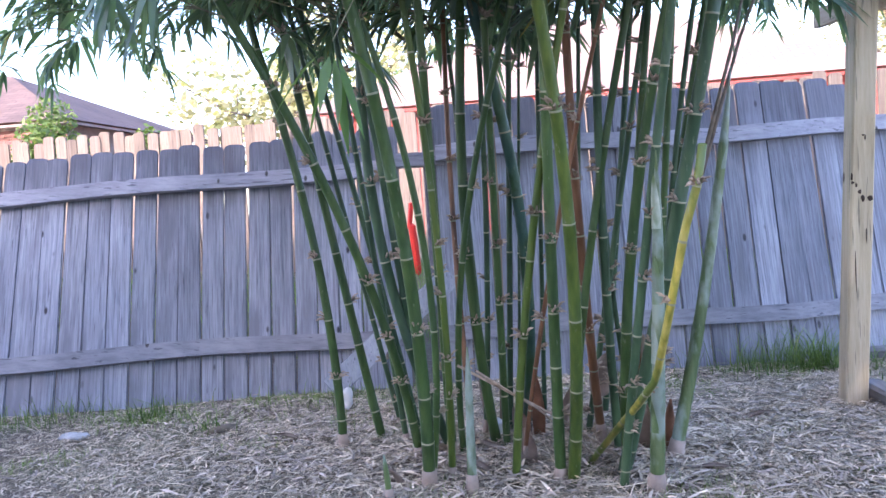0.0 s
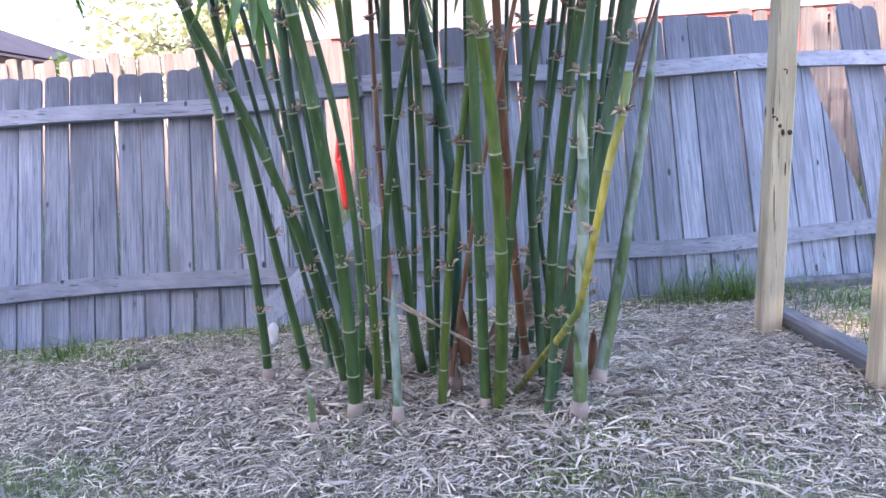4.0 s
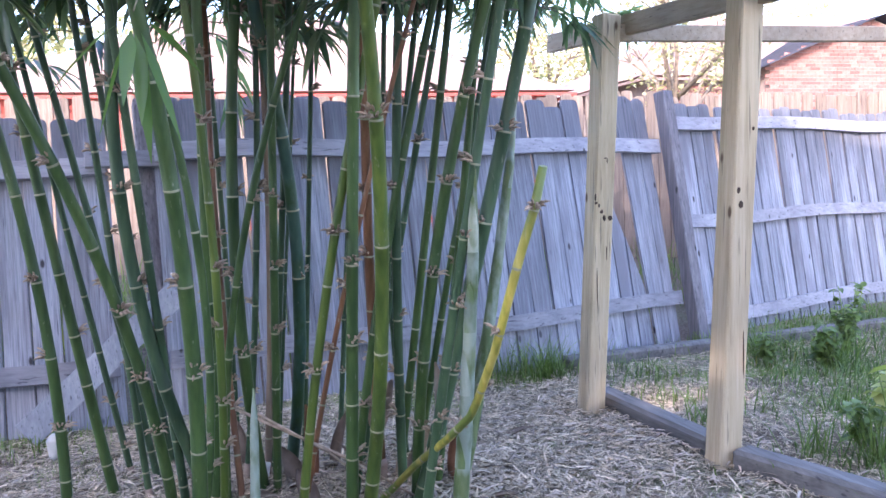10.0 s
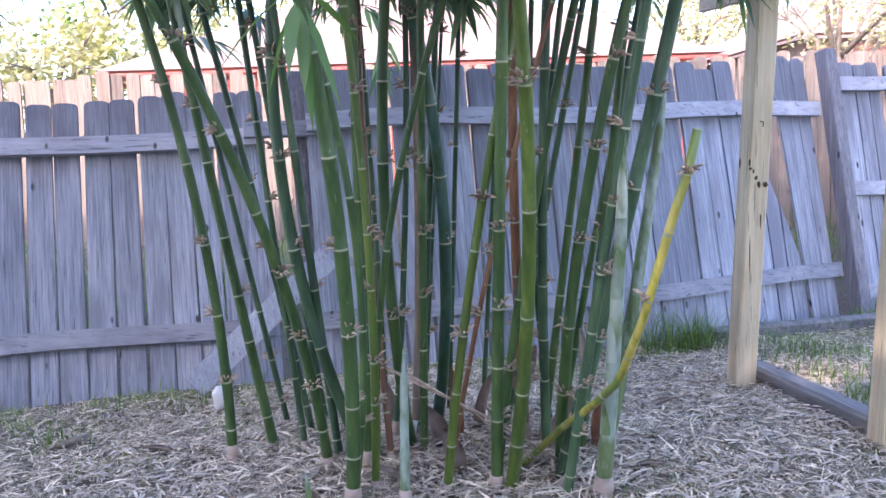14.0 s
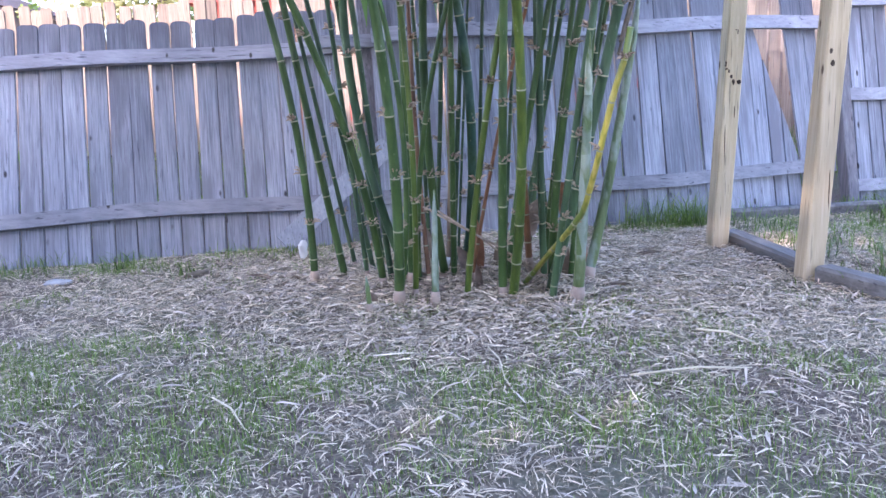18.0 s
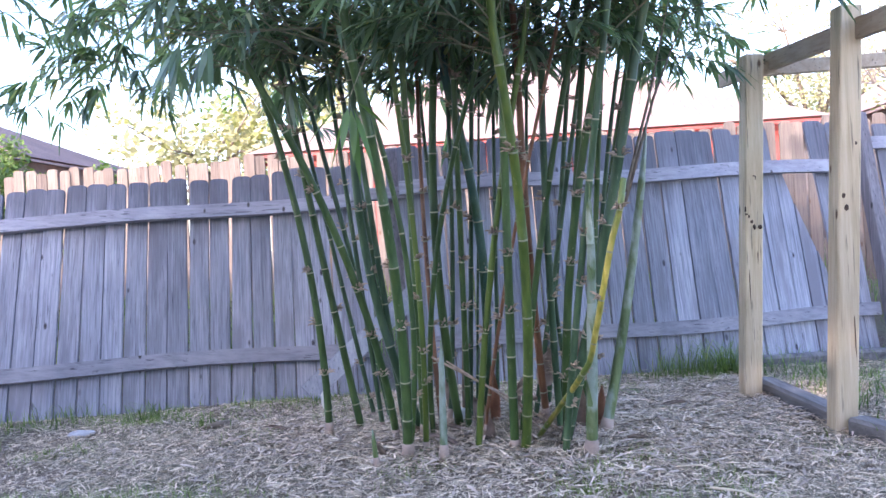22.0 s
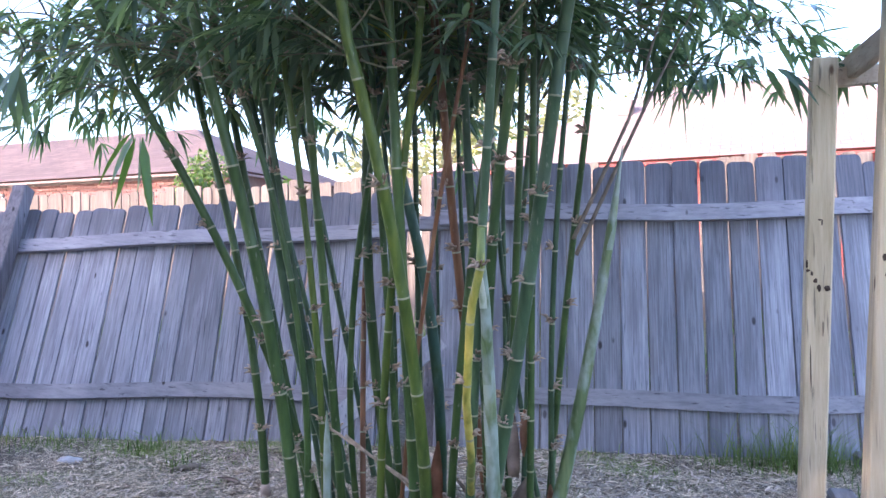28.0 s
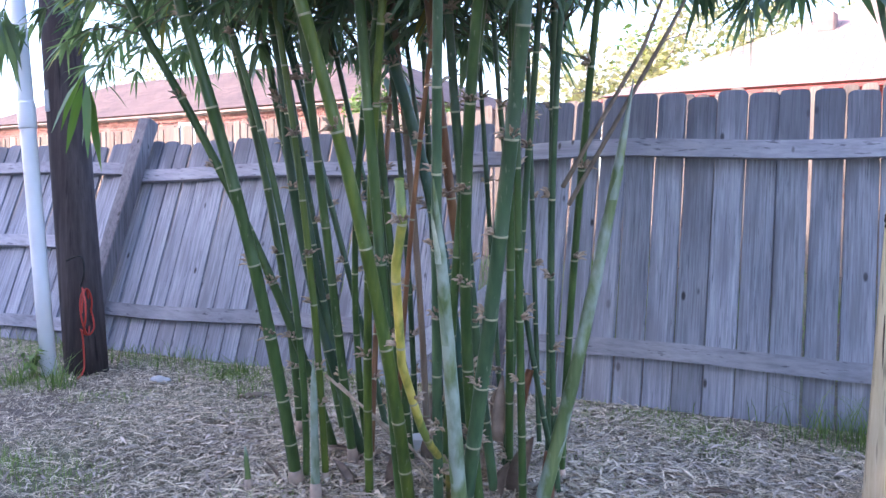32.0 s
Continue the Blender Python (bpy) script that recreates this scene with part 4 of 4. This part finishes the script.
def spray(leaves, twv, twf, start, way, length, rng, count, size):
    """A drooping twig that ends in a fan of leaves."""
    p = start
    d = way.normalized()
    steps = 4
    for i in range(steps):
        q = p + d * length / steps
        twig_line(twv, twf, p, q, 0.0035 * (1 - i / 6), 0.0028 * (1 - i / 6))
        if i >= 1:
            for s in (-1, 1):
                if rng.random() < 0.75:
                    side = d.cross(Vector((0, 0, 1)))
                    side = side.normalized() if side.length > 0.05 else Vector((1, 0, 0))
                    leaves.add(q, d * 0.8 + side * s * rng.uniform(0.4, 1.0) + Vector((0, 0, rng.uniform(-0.7, 0.1))), size * rng.uniform(0.7, 1.2), size * rng.uniform(0.13, 0.18), rng, rng.uniform(0.1, 0.45))
        p = q
        d = (d + Vector((rng.uniform(-0.15, 0.15), rng.uniform(-0.15, 0.15), -0.12))).normalized()
    for _ in range(count):
        w = d + Vector((rng.uniform(-0.9, 0.9), rng.uniform(-0.9, 0.9), rng.uniform(-0.8, 0.5)))
        leaves.add(p, w, size * rng.uniform(0.6, 1.2), size * rng.uniform(0.11, 0.16), rng, rng.uniform(0.1, 0.45))


rng = random.Random(77)
crown, twv, twf = Leaves(), [], []
for x, y, dx, dy, bend, top in TIPS:
    for _ in range(12):
        z = 1.56 + (min(top, 3.0) - 1.56) * rng.random() ** 1.6
        a = rng.uniform(0, 2 * math.pi)
        out = Vector((math.cos(a) + 0.25 * (1 if x > 0.3 else -1.6), math.sin(a) * 0.9, rng.uniform(0.15, 0.8)))
        start = cane_at(x, y, dx, dy, bend, z)
        reach = rng.uniform(0.1, 0.5) + 0.6 * max(0.0, z - 1.7)
        mid = start + out.normalized() * reach
        twig_line(twv, twf, start, mid, 0.004, 0.003)
        for _ in range(3):
            spray(crown, twv, twf, mid, out + Vector((rng.uniform(-0.9, 0.9), rng.uniform(-0.9, 0.9), rng.uniform(-0.4, 0.4))), rng.uniform(0.1, 0.3), rng, rng.randrange(4, 8), rng.uniform(0.1, 0.18))
# side branches that carry the crown out over the yard
for cx, cy, cz, n, sx, sy in ((-0.95, 2.9, 1.88, 15, 0.35, 0.35), (-1.3, 3.15, 1.74, 22, 0.3, 0.22), (-1.8, 3.3, 1.9, 26, 0.26, 0.2), (1.38, 3.7, 1.8, 16, 0.12, 0.2), (1.5, 3.25, 2.05, 4, 0.15, 0.2), (1.2, 3.0, 2.02, 5, 0.2, 0.25), (0.0, 3.4, 1.72, 30, 0.4, 0.2), (0.2, 2.2, 2.05, 5, 0.6, 0.3), (-0.6, 3.6, 1.85, 16, 0.5, 0.3), (0.7, 3.7, 1.85, 16, 0.5, 0.3)):
    root = Vector((0.3 + 0.3 * (cx - 0.3), 3.0, 1.55))
    for _ in range(n):
        at = Vector((cx + rng.gauss(0, sx), cy + rng.gauss(0, sy), cz + abs(rng.gauss(0, 0.3)) - 0.12))
        if rng.random() < 0.3:
            ways = [root.lerp(at, q) + Vector((0, 0, 0.35 * q * (1 - q) * 4)) + Vector((rng.uniform(-0.03, 0.03), rng.uniform(-0.03, 0.03), 0)) * (0 < q < 1) for q in (0.0, 0.25, 0.5, 0.75, 1.0)]
            for a, b in zip(ways, ways[1:]):
                twig_line(twv, twf, a, b, 0.003, 0.0025)
        for _ in range(2):
            spray(crown, twv, twf, at, Vector((rng.uniform(-1, 1), rng.uniform(-1, 1), rng.uniform(-0.2, 0.5))), rng.uniform(0.1, 0.28), rng, rng.randrange(4, 8), rng.uniform(0.1, 0.18))
# the low sprig of broad leaves that hangs in front of the canes
SPRIG = Vector((-0.178, 1.87, 1.36))
for wx, wy, wz, length, width, droop in ((0.02, -0.1, -1.0, 0.17, 0.042, 0.0), (-0.75, 0.1, -0.55, 0.17, 0.024, 0.25), (-0.3, -0.1, -1.0, 0.2, 0.026, 0.0), (0.05, 0.1, -1.0, 0.24, 0.028, 0.0), (0.3, -0.2, -1.0, 0.22, 0.024, 0.0), (0.6, 0.2, -0.45, 0.12, 0.022, 0.2), (-0.1, -0.5, -0.9, 0.15, 0.03, 0.1)):
    blade = Leaves()
    blade.add(SPRIG + Vector((wx, wy, wz)) * 0.04, Vector((wx, wy, wz)), length, width, rng, droop)
    pieces("leaf", blade.v, blade.f, SPRIGLEAF, clump, True)["label"] = "broad yellow-green hanging leaf"
twig_line(twv, twf, Vector((-0.1, 2.35, 1.78)), SPRIG, 0.0028, 0.002)
for bx, by, bz in ((-0.7, 1.85, 1.6), (-0.78, 1.95, 1.62), (-0.62, 1.9, 1.6)):
    twig_line(twv, twf, Vector((-0.2, 2.5, 1.75)), Vector((bx, by, bz)), 0.0018, 0.0012)
    spray(crown, twv, twf, Vector((bx, by, bz)), Vector((-0.2, rng.uniform(-0.2, 0.2), -0.8)), 0.06, rng, 3, 0.16)
tagged(pieces("foliage", crown.v, crown.f, LEAF, clump, True), "dense drooping lance-shaped bamboo leaves", kind="stuff")
tagged(pieces("twig_mass", twv, twf, TWIG, clump), "fine side twigs", kind="stuff")

# bare side branches that slant out to the right
for a, b, c in (((0.8, 2.74, 1.0), (0.98, 2.95, 1.46), (1.16, 3.05, 1.85)), ((0.8, 2.7, 1.05), (0.95, 2.9, 1.45), (1.08, 3.0, 1.9))):
    bm = bmesh.new()
    tube(bm, [a, b, c], [0.007, 0.006, 0.003], 7)
    part("branch", bm, BARK, clump, "thin bare side branch")


# ---- fallen sheaths, dead stems and scraps round the clump ----
def curled(name, x, y, z, length, width, turn, tilt, mat, label, category="leaf sheath"):
    """A dry, cupped sheath that tapers to a point."""
    bm = bmesh.new()
    rows = []
    for i in range(7):
        t = i / 6
        w = width * (0.55 + 0.9 * t - 1.4 * t * t) if t < 1 else 0.004
        rows.append([bm.verts.new((math.sin(s * 1.1) * w, t * length, (1 - math.cos(s * 1.1)) * w + 0.05 * length * math.sin(t * 3))) for s in (-1, -0.5, 0, 0.5, 1)])
    for a, b in zip(rows, rows[1:]):
        for j in range(4):
            bm.faces.new((a[j], a[j + 1], b[j + 1], b[j])).smooth = True
    bmesh.ops.solidify(bm, geom=bm.faces[:], thickness=0.0015)
    bm.transform(pose(x, y, z + ground_z(x, y), tilt, 0, turn))
    return tagged(part(name, bm, mat), label, category, group="dry sheaths round the clump")


curled("sheath", 0.180, 2.73, 0.012, 0.15, 0.055, 20, 50, SHEATH, "broad dry tan bamboo sheath standing in straw")
curled("sheath", 0.050, 2.66, 0.02, 0.2, 0.03, 60, 8, SHEATH, "narrow dry bamboo sheath lying on straw")
curled("sheath", 0.570, 2.88, 0.01, 0.2, 0.07, -15, 70, SHEATH, "large grey-brown sheath upright beside a shoot")
curled("sheath", 0.450, 2.98, 0.17, 0.2, 0.075, 200, 65, SHEATH, "large brown sheath still hugging a cane")
curled("sheath", 0.210, 3.0, 0.02, 0.24, 0.04, 10, 80, SHEATH_RED, "reddish brown dry sheath upright among canes")
curled("sheath", 0.675, 2.87, 0.0, 0.2, 0.036, -170, 85, SHEATH_RED, "reddish sheath wrapping the base of a shoot")
curled("sheath", 0.150, 2.98, 0.0, 0.14, 0.06, 30, 60, SHEATH, "broad pinkish tan sheath standing between canes")
curled("sheath", 0.090, 2.86, 0.012, 0.18, 0.03, 65, 6, SHEATH, "flat tan sheath lying in the litter")
curled("sheath", 0.520, 2.84, 0.0, 0.13, 0.05, -20, 70, SHEATH, "pale sheath upright at the cane feet")
curled("sheath", -0.250, 2.62, 0.0, 0.1, 0.03, 150, 55, SHEATH, "small pale sheath beside a new shoot")
curled("sheath", 0.000, 3.2, 0.0, 0.2, 0.04, 40, 75, SHEATH, "dry tan sheath upright inside the clump")
curled("sheath", 0.310, 3.1, 0.0, 0.22, 0.05, -60, 72, SHEATH, "dry tan sheath upright inside the clump")
curled("sheath", 0.850, 2.7, 0.012, 0.14, 0.025, 100, 5, SHEATH, "tan sheath lying beside the clump")
curled("sheath", 1.000, 3.3, 0.012, 0.16, 0.03, -70, 5, SHEATH, "tan sheath lying near the fence")
curled("sheath", -0.800, 3.2, 0.012, 0.13, 0.025, 80, 5, SHEATH, "tan sheath lying on thin grass")
curled("sheath", 0.370, 2.98, 0.01, 0.16, 0.04, 100, 60, SHEATH, "small curled tan sheath among the canes")
curled("sheath", -0.100, 2.9, 0.01, 0.16, 0.035, 140, 20, SHEATH, "small curled tan sheath on the ground")
curled("sheath", 0.590, 2.72, 0.25, 0.2, 0.035, 10, 82, SHEATH, "pale sheath peeling off a cane")
curled("sheath", 0.585, 2.93, 0.42, 0.16, 0.03, 170, -75, SHEATH_RED, "brown sheath hanging off a young cane")


def stick(a, b, r, mat, label):
    bm = bmesh.new()
    m = (Vector(a) + Vector(b)) / 2 + Vector((0.01, 0, 0.012))
    tube(bm, [a, m, b], [r, r, r * 0.7], 6)
    return tagged(part("dry_stem", bm, mat), label, "stem", group="loose dry stems")


stick((-0.030, 2.62, 0.42), (0.570, 2.7, 0.02), 0.005, STUB, "thin straw-coloured dead stem leaning across")
stick((0.030, 2.62, 0.4), (0.400, 2.66, 0.1), 0.004, STUB, "second thin dead stem leaning across")
stick((0.577, 1.573, 0.035), (0.95, 1.607, 0.03), 0.0035, PALE, "long pale dry stem lying across the grass")
stick((0.860, 2.27, 0.035), (0.990, 2.21, 0.03), 0.004, PALE, "dry stem lying on the straw")
stick((0.910, 2.01, 0.035), (1.050, 1.84, 0.03), 0.0045, PALE, "straw-coloured stem lying on the grass")
stick((0.180, 1.90, 0.035), (0.210, 1.61, 0.03), 0.003, PALE, "short pale stem on the straw")
stick((0.280, 1.79, 0.035), (0.330, 1.79, 0.03), 0.003, PALE, "short bleached stem on the straw")
stick((-0.650, 1.55, 0.03), (-0.500, 1.3, 0.03), 0.003, PALE, "short dry stem on the grass")

bm = bmesh.new()
tube(bm, [(-1.28, 3.34, 0.012), (-1.21, 3.4, 0.02), (-1.15, 3.44, 0.018)], [0.012, 0.018, 0.013], 8)
tagged(part("bark_piece", bm, BARK), "short brown piece of bark lying on grass", "bark")
bm = bmesh.new()
bmesh.ops.create_icosphere(bm, subdivisions=2, radius=0.06, matrix=Matrix.Translation((-1.9, 3.35, 0.012)) @ Matrix.Diagonal((1.2, 0.7, 0.35, 1)))
for v in bm.verts:
    v.co += Vector((0.01, 0.008, 0.006)) * noise.noise(v.co * 20)
tagged(part("stone", bm, STONE), "flat pale stone lying in the grass", "stone")
bm = bmesh.new()
tube(bm, [(0.04, 3.05, 0.04), (0.05, 3.04, 0.12)], [0.026, 0.03], 14)
tagged(part("plastic_cup", bm, WHITE), "white plastic cup half buried among the canes", "cup")
bm = bmesh.new()
bmesh.ops.create_icosphere(bm, subdivisions=2, radius=0.05, matrix=Matrix.Translation((-0.72, 3.72, 0.06)) @ Matrix.Diagonal((0.5, 0.4, 1.1, 1)))
for v in bm.verts:
    v.co += Vector((0.012, 0.012, 0.01)) * noise.noise(v.co * 25)
tagged(part("plastic_bag", bm, WHITE), "crumpled white plastic scrap by the first cane", "scrap")
bm = bmesh.new()
box(bm, (0.055, 0.06, 0.4), pose(-0.79, 6.2, 0.62, 0, -4, 20), 0.02)
box(bm, (0.035, 0.04, 0.2), pose(-0.81, 6.2, 0.88, 0, 8, 20), 0.01)
tagged(part("red_plastic_toy", bm, RED), "bright red plastic object behind the fence", "toy")

# ---- straw litter and grass ----
def straw(count, area, rng):
    vs, fs = [], []
    made = 0
    while made < count:
        x, y = rng.uniform(*area[:2]), rng.uniform(*area[2:])
        if y > fence_y(x) - 0.06:
            continue
        near = math.exp(-(((x - 0.4) / 2.0) ** 2 + ((y - 3.1) / 1.4) ** 2))
        if rng.random() > 0.34 + 0.6 * near + 0.3 * noise.noise((x * 1.7, y * 1.7, 2.0)):
            continue
        z = ground_z(x, y) + rng.uniform(0.002, 0.012 + 0.02 * near * near)
        a = rng.uniform(0, math.pi)
        l, w = rng.choice((0.008, 0.014, 0.022, 0.036)) * rng.uniform(0.6, 1.2) * (1 + 0.5 * near * near), rng.choice((0.0006, 0.0008, 0.001, 0.0014, 0.0018 + 0.003 * near * near))
        if rng.random() < 0.05 * near:
            l *= 2.6
        d = Vector((math.cos(a), math.sin(a), rng.uniform(-0.3, 0.3)))
        s = Vector((-math.sin(a), math.cos(a), rng.uniform(-0.4, 0.4)))
        c = Vector((x, y, z))
        k = len(vs)
        vs += [c - d * l - s * w, c - d * l + s * w, c + Vector((0, 0, rng.uniform(0, 0.008))) + s * w, c + Vector((0, 0, 0.004)) - s * w, c + d * l + s * w * 0.4, c + d * l - s * w * 0.4]
        fs += [(k, k + 1, k + 2, k + 3), (k + 3, k + 2, k + 4, k + 5)]
        made += 1
    return vs, fs


tagged(pieces("straw_litter", *straw(170000, (-4.6, 4.0, -1.2, 4.9), random.Random(5)), STRAW), "matted dry bamboo leaves and straw on soil", "straw", kind="stuff")


def dry_leaves(count, rng):
    """Fallen, curled bamboo leaves, thickest under the canes and scattered over the yard."""
    lv = Leaves()
    while len(lv.f) < count * 6:
        x, y = (rng.gauss(0.4, 0.85), rng.gauss(3.1, 0.55)) if rng.random() < 0.8 else (rng.uniform(-3.6, 3.2), rng.uniform(0.6, 4.4))
        if y > fence_y(x) - 0.08:
            continue
        a = rng.uniform(0, 6.283)
        lv.add(Vector((x, y, ground_z(x, y) + rng.uniform(0.006, 0.035))), Vector((math.cos(a), math.sin(a), rng.uniform(-0.2, 0.16))), rng.uniform(0.03, 0.1), rng.uniform(0.005, 0.012), rng, rng.uniform(0.0, 0.3))
    return lv.v, lv.f


tagged(pieces("leaf_litter", *dry_leaves(8000, random.Random(15)), DRYLEAF, None, True), "fallen curled tan bamboo leaves under the clump", "leaves", kind="stuff")


def blades(count, rng, where, height, width, spread=0.03, tuft=10, arch=0.9):
    vs, fs = [], []
    made = 0
    while made < count:
        x, y = where(rng)
        for _ in range(tuft):
            px, py = x + rng.gauss(0, spread), y + rng.gauss(0, spread)
            if fence_y(px) - 0.03 < py < fence_y(px) + 0.5:
                continue
            h = height * rng.uniform(0.4, 1.3)
            a = rng.uniform(0, 6.283)
            bend = Vector((math.cos(a), math.sin(a), 0)) * h * rng.uniform(0.2, arch)
            s = Vector((-math.sin(a), math.cos(a), 0)) * width * rng.uniform(0.6, 1.2)
            b = Vector((px, py, ground_z(px, py) - 0.005))
            m = b + bend * 0.35 + Vector((0, 0, h * 0.65))
            t = b + bend + Vector((0, 0, h))
            k = len(vs)
            vs += [b - s, b + s, m + s * 0.8, m - s * 0.8, t]
            fs += [(k, k + 1, k + 2, k + 3), (k + 3, k + 2, k + 4)]
            made += 1
    return vs, fs


def lawn(rng):
    while True:
        x, y = rng.uniform(-5.0, 4.2), rng.uniform(-0.9, 4.4)
        n = 0.9 * noise.noise((x * 0.9, y * 0.9, 5.0)) + 1.5 * noise.noise((x * 2.6, y * 2.6, 8.0)) + 0.65 * min(1.0, max(0.0, (2.6 - y) / 1.6)) + 0.2 * (x < -1.2) - 0.55 * math.exp(-(((x - 0.4) / 1.3) ** 2 + ((y - 3.1) / 0.9) ** 2))
        if rng.random() < 0.03 + 0.9 * n:
            return x, y


def fence_foot(rng):
    x = rng.choice((rng.uniform(-4.5, -0.7), rng.uniform(-4.5, -0.7), rng.uniform(0.8, 2.8), rng.gauss(1.4, 0.08), rng.gauss(-2.3, 0.25)))
    return x, fence_y(x) - rng.uniform(0.05, 0.3)


def bed(rng):
    while True:
        x, y = rng.uniform(1.75, 6.0), rng.uniform(2.1, 5.4)
        if y < fence_y(x) - 0.1 and rng.random() < 0.25 + 0.5 * (x > 2.6) + 0.5 * noise.noise((x * 1.5, y * 1.5, 9.0)):
            return x, y


def beyond(rng):
    x = rng.uniform(-5, 8)
    return x, fence_y(x) + rng.uniform(0.6, 2.6)


tagged(pieces("lawn_grass", *blades(170000, random.Random(9), lawn, 0.036, 0.0013, 0.045, 9), GRASS), "short sparse greyish green lawn grass", "grass", kind="stuff")
def dry_lawn(rng):
    while True:
        x, y = rng.uniform(-5.0, 4.0), rng.uniform(-1.3, 4.3)
        if rng.random() < 0.75 + 0.5 * noise.noise((x * 2.1, y * 2.1, 12.0)):
            return x, y


tagged(pieces("dry_grass", *blades(120000, random.Random(19), dry_lawn, 0.024, 0.0010, 0.06, 9, 1.5), STRAW), "short bleached dry grass over the whole yard", "grass", kind="stuff")
tagged(pieces("fence_weeds", *blades(700, random.Random(10), fence_foot, 0.1, 0.0022, 0.1, 6), LUSH), "taller grass growing along the fence foot", "grass", kind="stuff")
tagged(pieces("tall_grass", *blades(240, random.Random(14), lambda r: (r.gauss(1.42, 0.2), fence_y(1.3) - r.uniform(0.06, 0.3)), 0.19, 0.002, 0.08, 5, 1.9), LUSH), "long arching grass blades before the fence", "grass", kind="stuff")
tagged(pieces("bed_weeds", *blades(15000, random.Random(12), bed, 0.085, 0.003, 0.07, 8, 1.6), LUSH), "weedy green growth inside the bed", "weeds", kind="stuff")
tagged(pieces("far_grass", *blades(7000, random.Random(13), beyond, 0.2, 0.004, 0.1), LUSH), "sunlit grass in the neighbouring yard", "grass", kind="stuff")


def weed(x, y, h, seed, label, size=0.05, count=60, mat=LUSH):
    rng = random.Random(seed)
    thing = tagged(empty("weed", (x, y, 0)), label, "weed")
    lv = Leaves()
    for k in range(7):
        a = k * 2.4
        tip = Vector((x + 0.35 * h * math.cos(a) * rng.random(), y + 0.35 * h * math.sin(a) * rng.random(), h * rng.uniform(0.6, 1)))
        bm = bmesh.new()
        tube(bm, [(x, y, -0.02), tip], [0.004, 0.002], 5)
        part("stem", bm, GRASS, thing)
        for _ in range(count // 7):
            p = Vector((x, y, 0)).lerp(tip, rng.uniform(0.3, 1))
            lv.add(p, Vector((rng.gauss(0, 1), rng.gauss(0, 1), rng.uniform(-0.2, 0.6))), size * rng.uniform(0.6, 1.3), size * 0.6, rng)
    pieces("leaves", lv.v, lv.f, mat, thing, True)


def tuft(x, y, h, count, seed, label):
    """A clump of broad arching grass."""
    thing = blades(count, random.Random(seed), lambda r: (x, y), h, 0.0028, 0.045, 12, 1.9)
    tagged(pieces("grass_tuft", *thing, LUSH), label, "grass")


for k, (x, y, h, n) in enumerate(((1.5, 4.26, 0.15, 70), (1.62, 4.3, 0.2, 90), (2.0, 2.75, 0.17, 60), (2.15, 2.6, 0.2, 80), (1.85, 3.2, 0.16, 50), (2.5, 3.2, 0.15, 50), (3.1, 3.9, 0.2, 90), (2.9, 4.3, 0.22, 90), (-2.2, 2.95, 0.16, 50), (-2.45, 2.85, 0.14, 50), (-1.7, 3.65, 0.1, 40), (-1.25, 3.4, 0.08, 30))):
    tuft(x, y, h, n, 60 + k, ("low" if h < 0.1 else "tall") + " arching green grass tuft growing in the litter")
weed(2.25, 2.62, 0.42, 41, "broad-leaved pale yellow-green plant in the bed", 0.085, 60, KALE)
cord("garden_hose", [(2.47 + 0.1 * math.cos(0.5 * k), 2.62 + 0.1 * math.sin(0.5 * k), 0.03 + 0.0022 * k) for k in range(38)], 0.011, HOSE, "yellow garden hose coiled in the bed", "hose")
weed(2.2, 2.75, 0.2, 42, "low bushy weed in the bed", 0.06, 70)
weed(3.0, 3.9, 0.24, 43, "leafy dark weed near the fence", 0.06, 110)
weed(3.35, 4.15, 0.3, 47, "bushy green weed before the three-railed fence", 0.05, 170)
weed(3.8, 4.05, 0.28, 48, "bushy green weed before the three-railed fence", 0.05, 170)
weed(2.75, 4.05, 0.2, 49, "bushy green weed beside the fence post", 0.05, 140)
weed(3.5, 4.3, 0.4, 44, "leafy dark weed under the fence", 0.06, 110)
weed(4.2, 4.4, 0.4, 45, "leafy dark weed under the fence", 0.06, 110)
weed(-2.55, 3.0, 0.2, 46, "small weed at the foot of the conduit", 0.05, 60)

# ---- unseen wall added to shade the yard, and an added tree behind its slots ----
bm = bmesh.new()
# two slots are left open to throw sun flecks on ground, post and canes
for x0, x1, z0, z1 in ((-15.1, -3.2, -0.1, 5.2), (-1.7, 3.5, -0.1, 5.2), (-3.2, -1.7, -0.1, 1.92), (-3.2, -1.7, 2.16, 2.9), (-3.2, -1.7, 3.22, 5.2)):
    box(bm, (x1 - x0, 0.3, z1 - z0), Matrix.Translation(((x0 + x1) / 2, -3.4, (z0 + z1) / 2)))
tagged(part("wall_south", bm, WALLPAINT), "unseen plain wall added to shade the yard, slotted for sun flecks", "wall", kind="structure")
# unseen tree, added so its leaves break up the sun entering the slots
dapple_tree = tagged(empty("tree", (-2.9, -5.2, 0)), "unseen leafy tree added to dapple the sun through the wall slots", "tree")
bm = bmesh.new()
tube(bm, [(-2.9, -5.2, -0.1), (-2.95, -5.1, 1.4), (-2.85, -4.9, 2.6), (-3.0, -4.8, 3.6)], [0.09, 0.075, 0.05, 0.02], 10)
part("trunk", bm, BARK, dapple_tree)
rng = random.Random(52)
leaf_cloud([(-2.95 + rng.uniform(-1.1, 1.1), -4.75 + rng.uniform(-0.35, 0.35), 3.45 + rng.uniform(-0.85, 0.85), rng.uniform(0.22, 0.42)) for _ in range(44)], 15000, 0.11, rng, BUSH, "crown", dapple_tree)
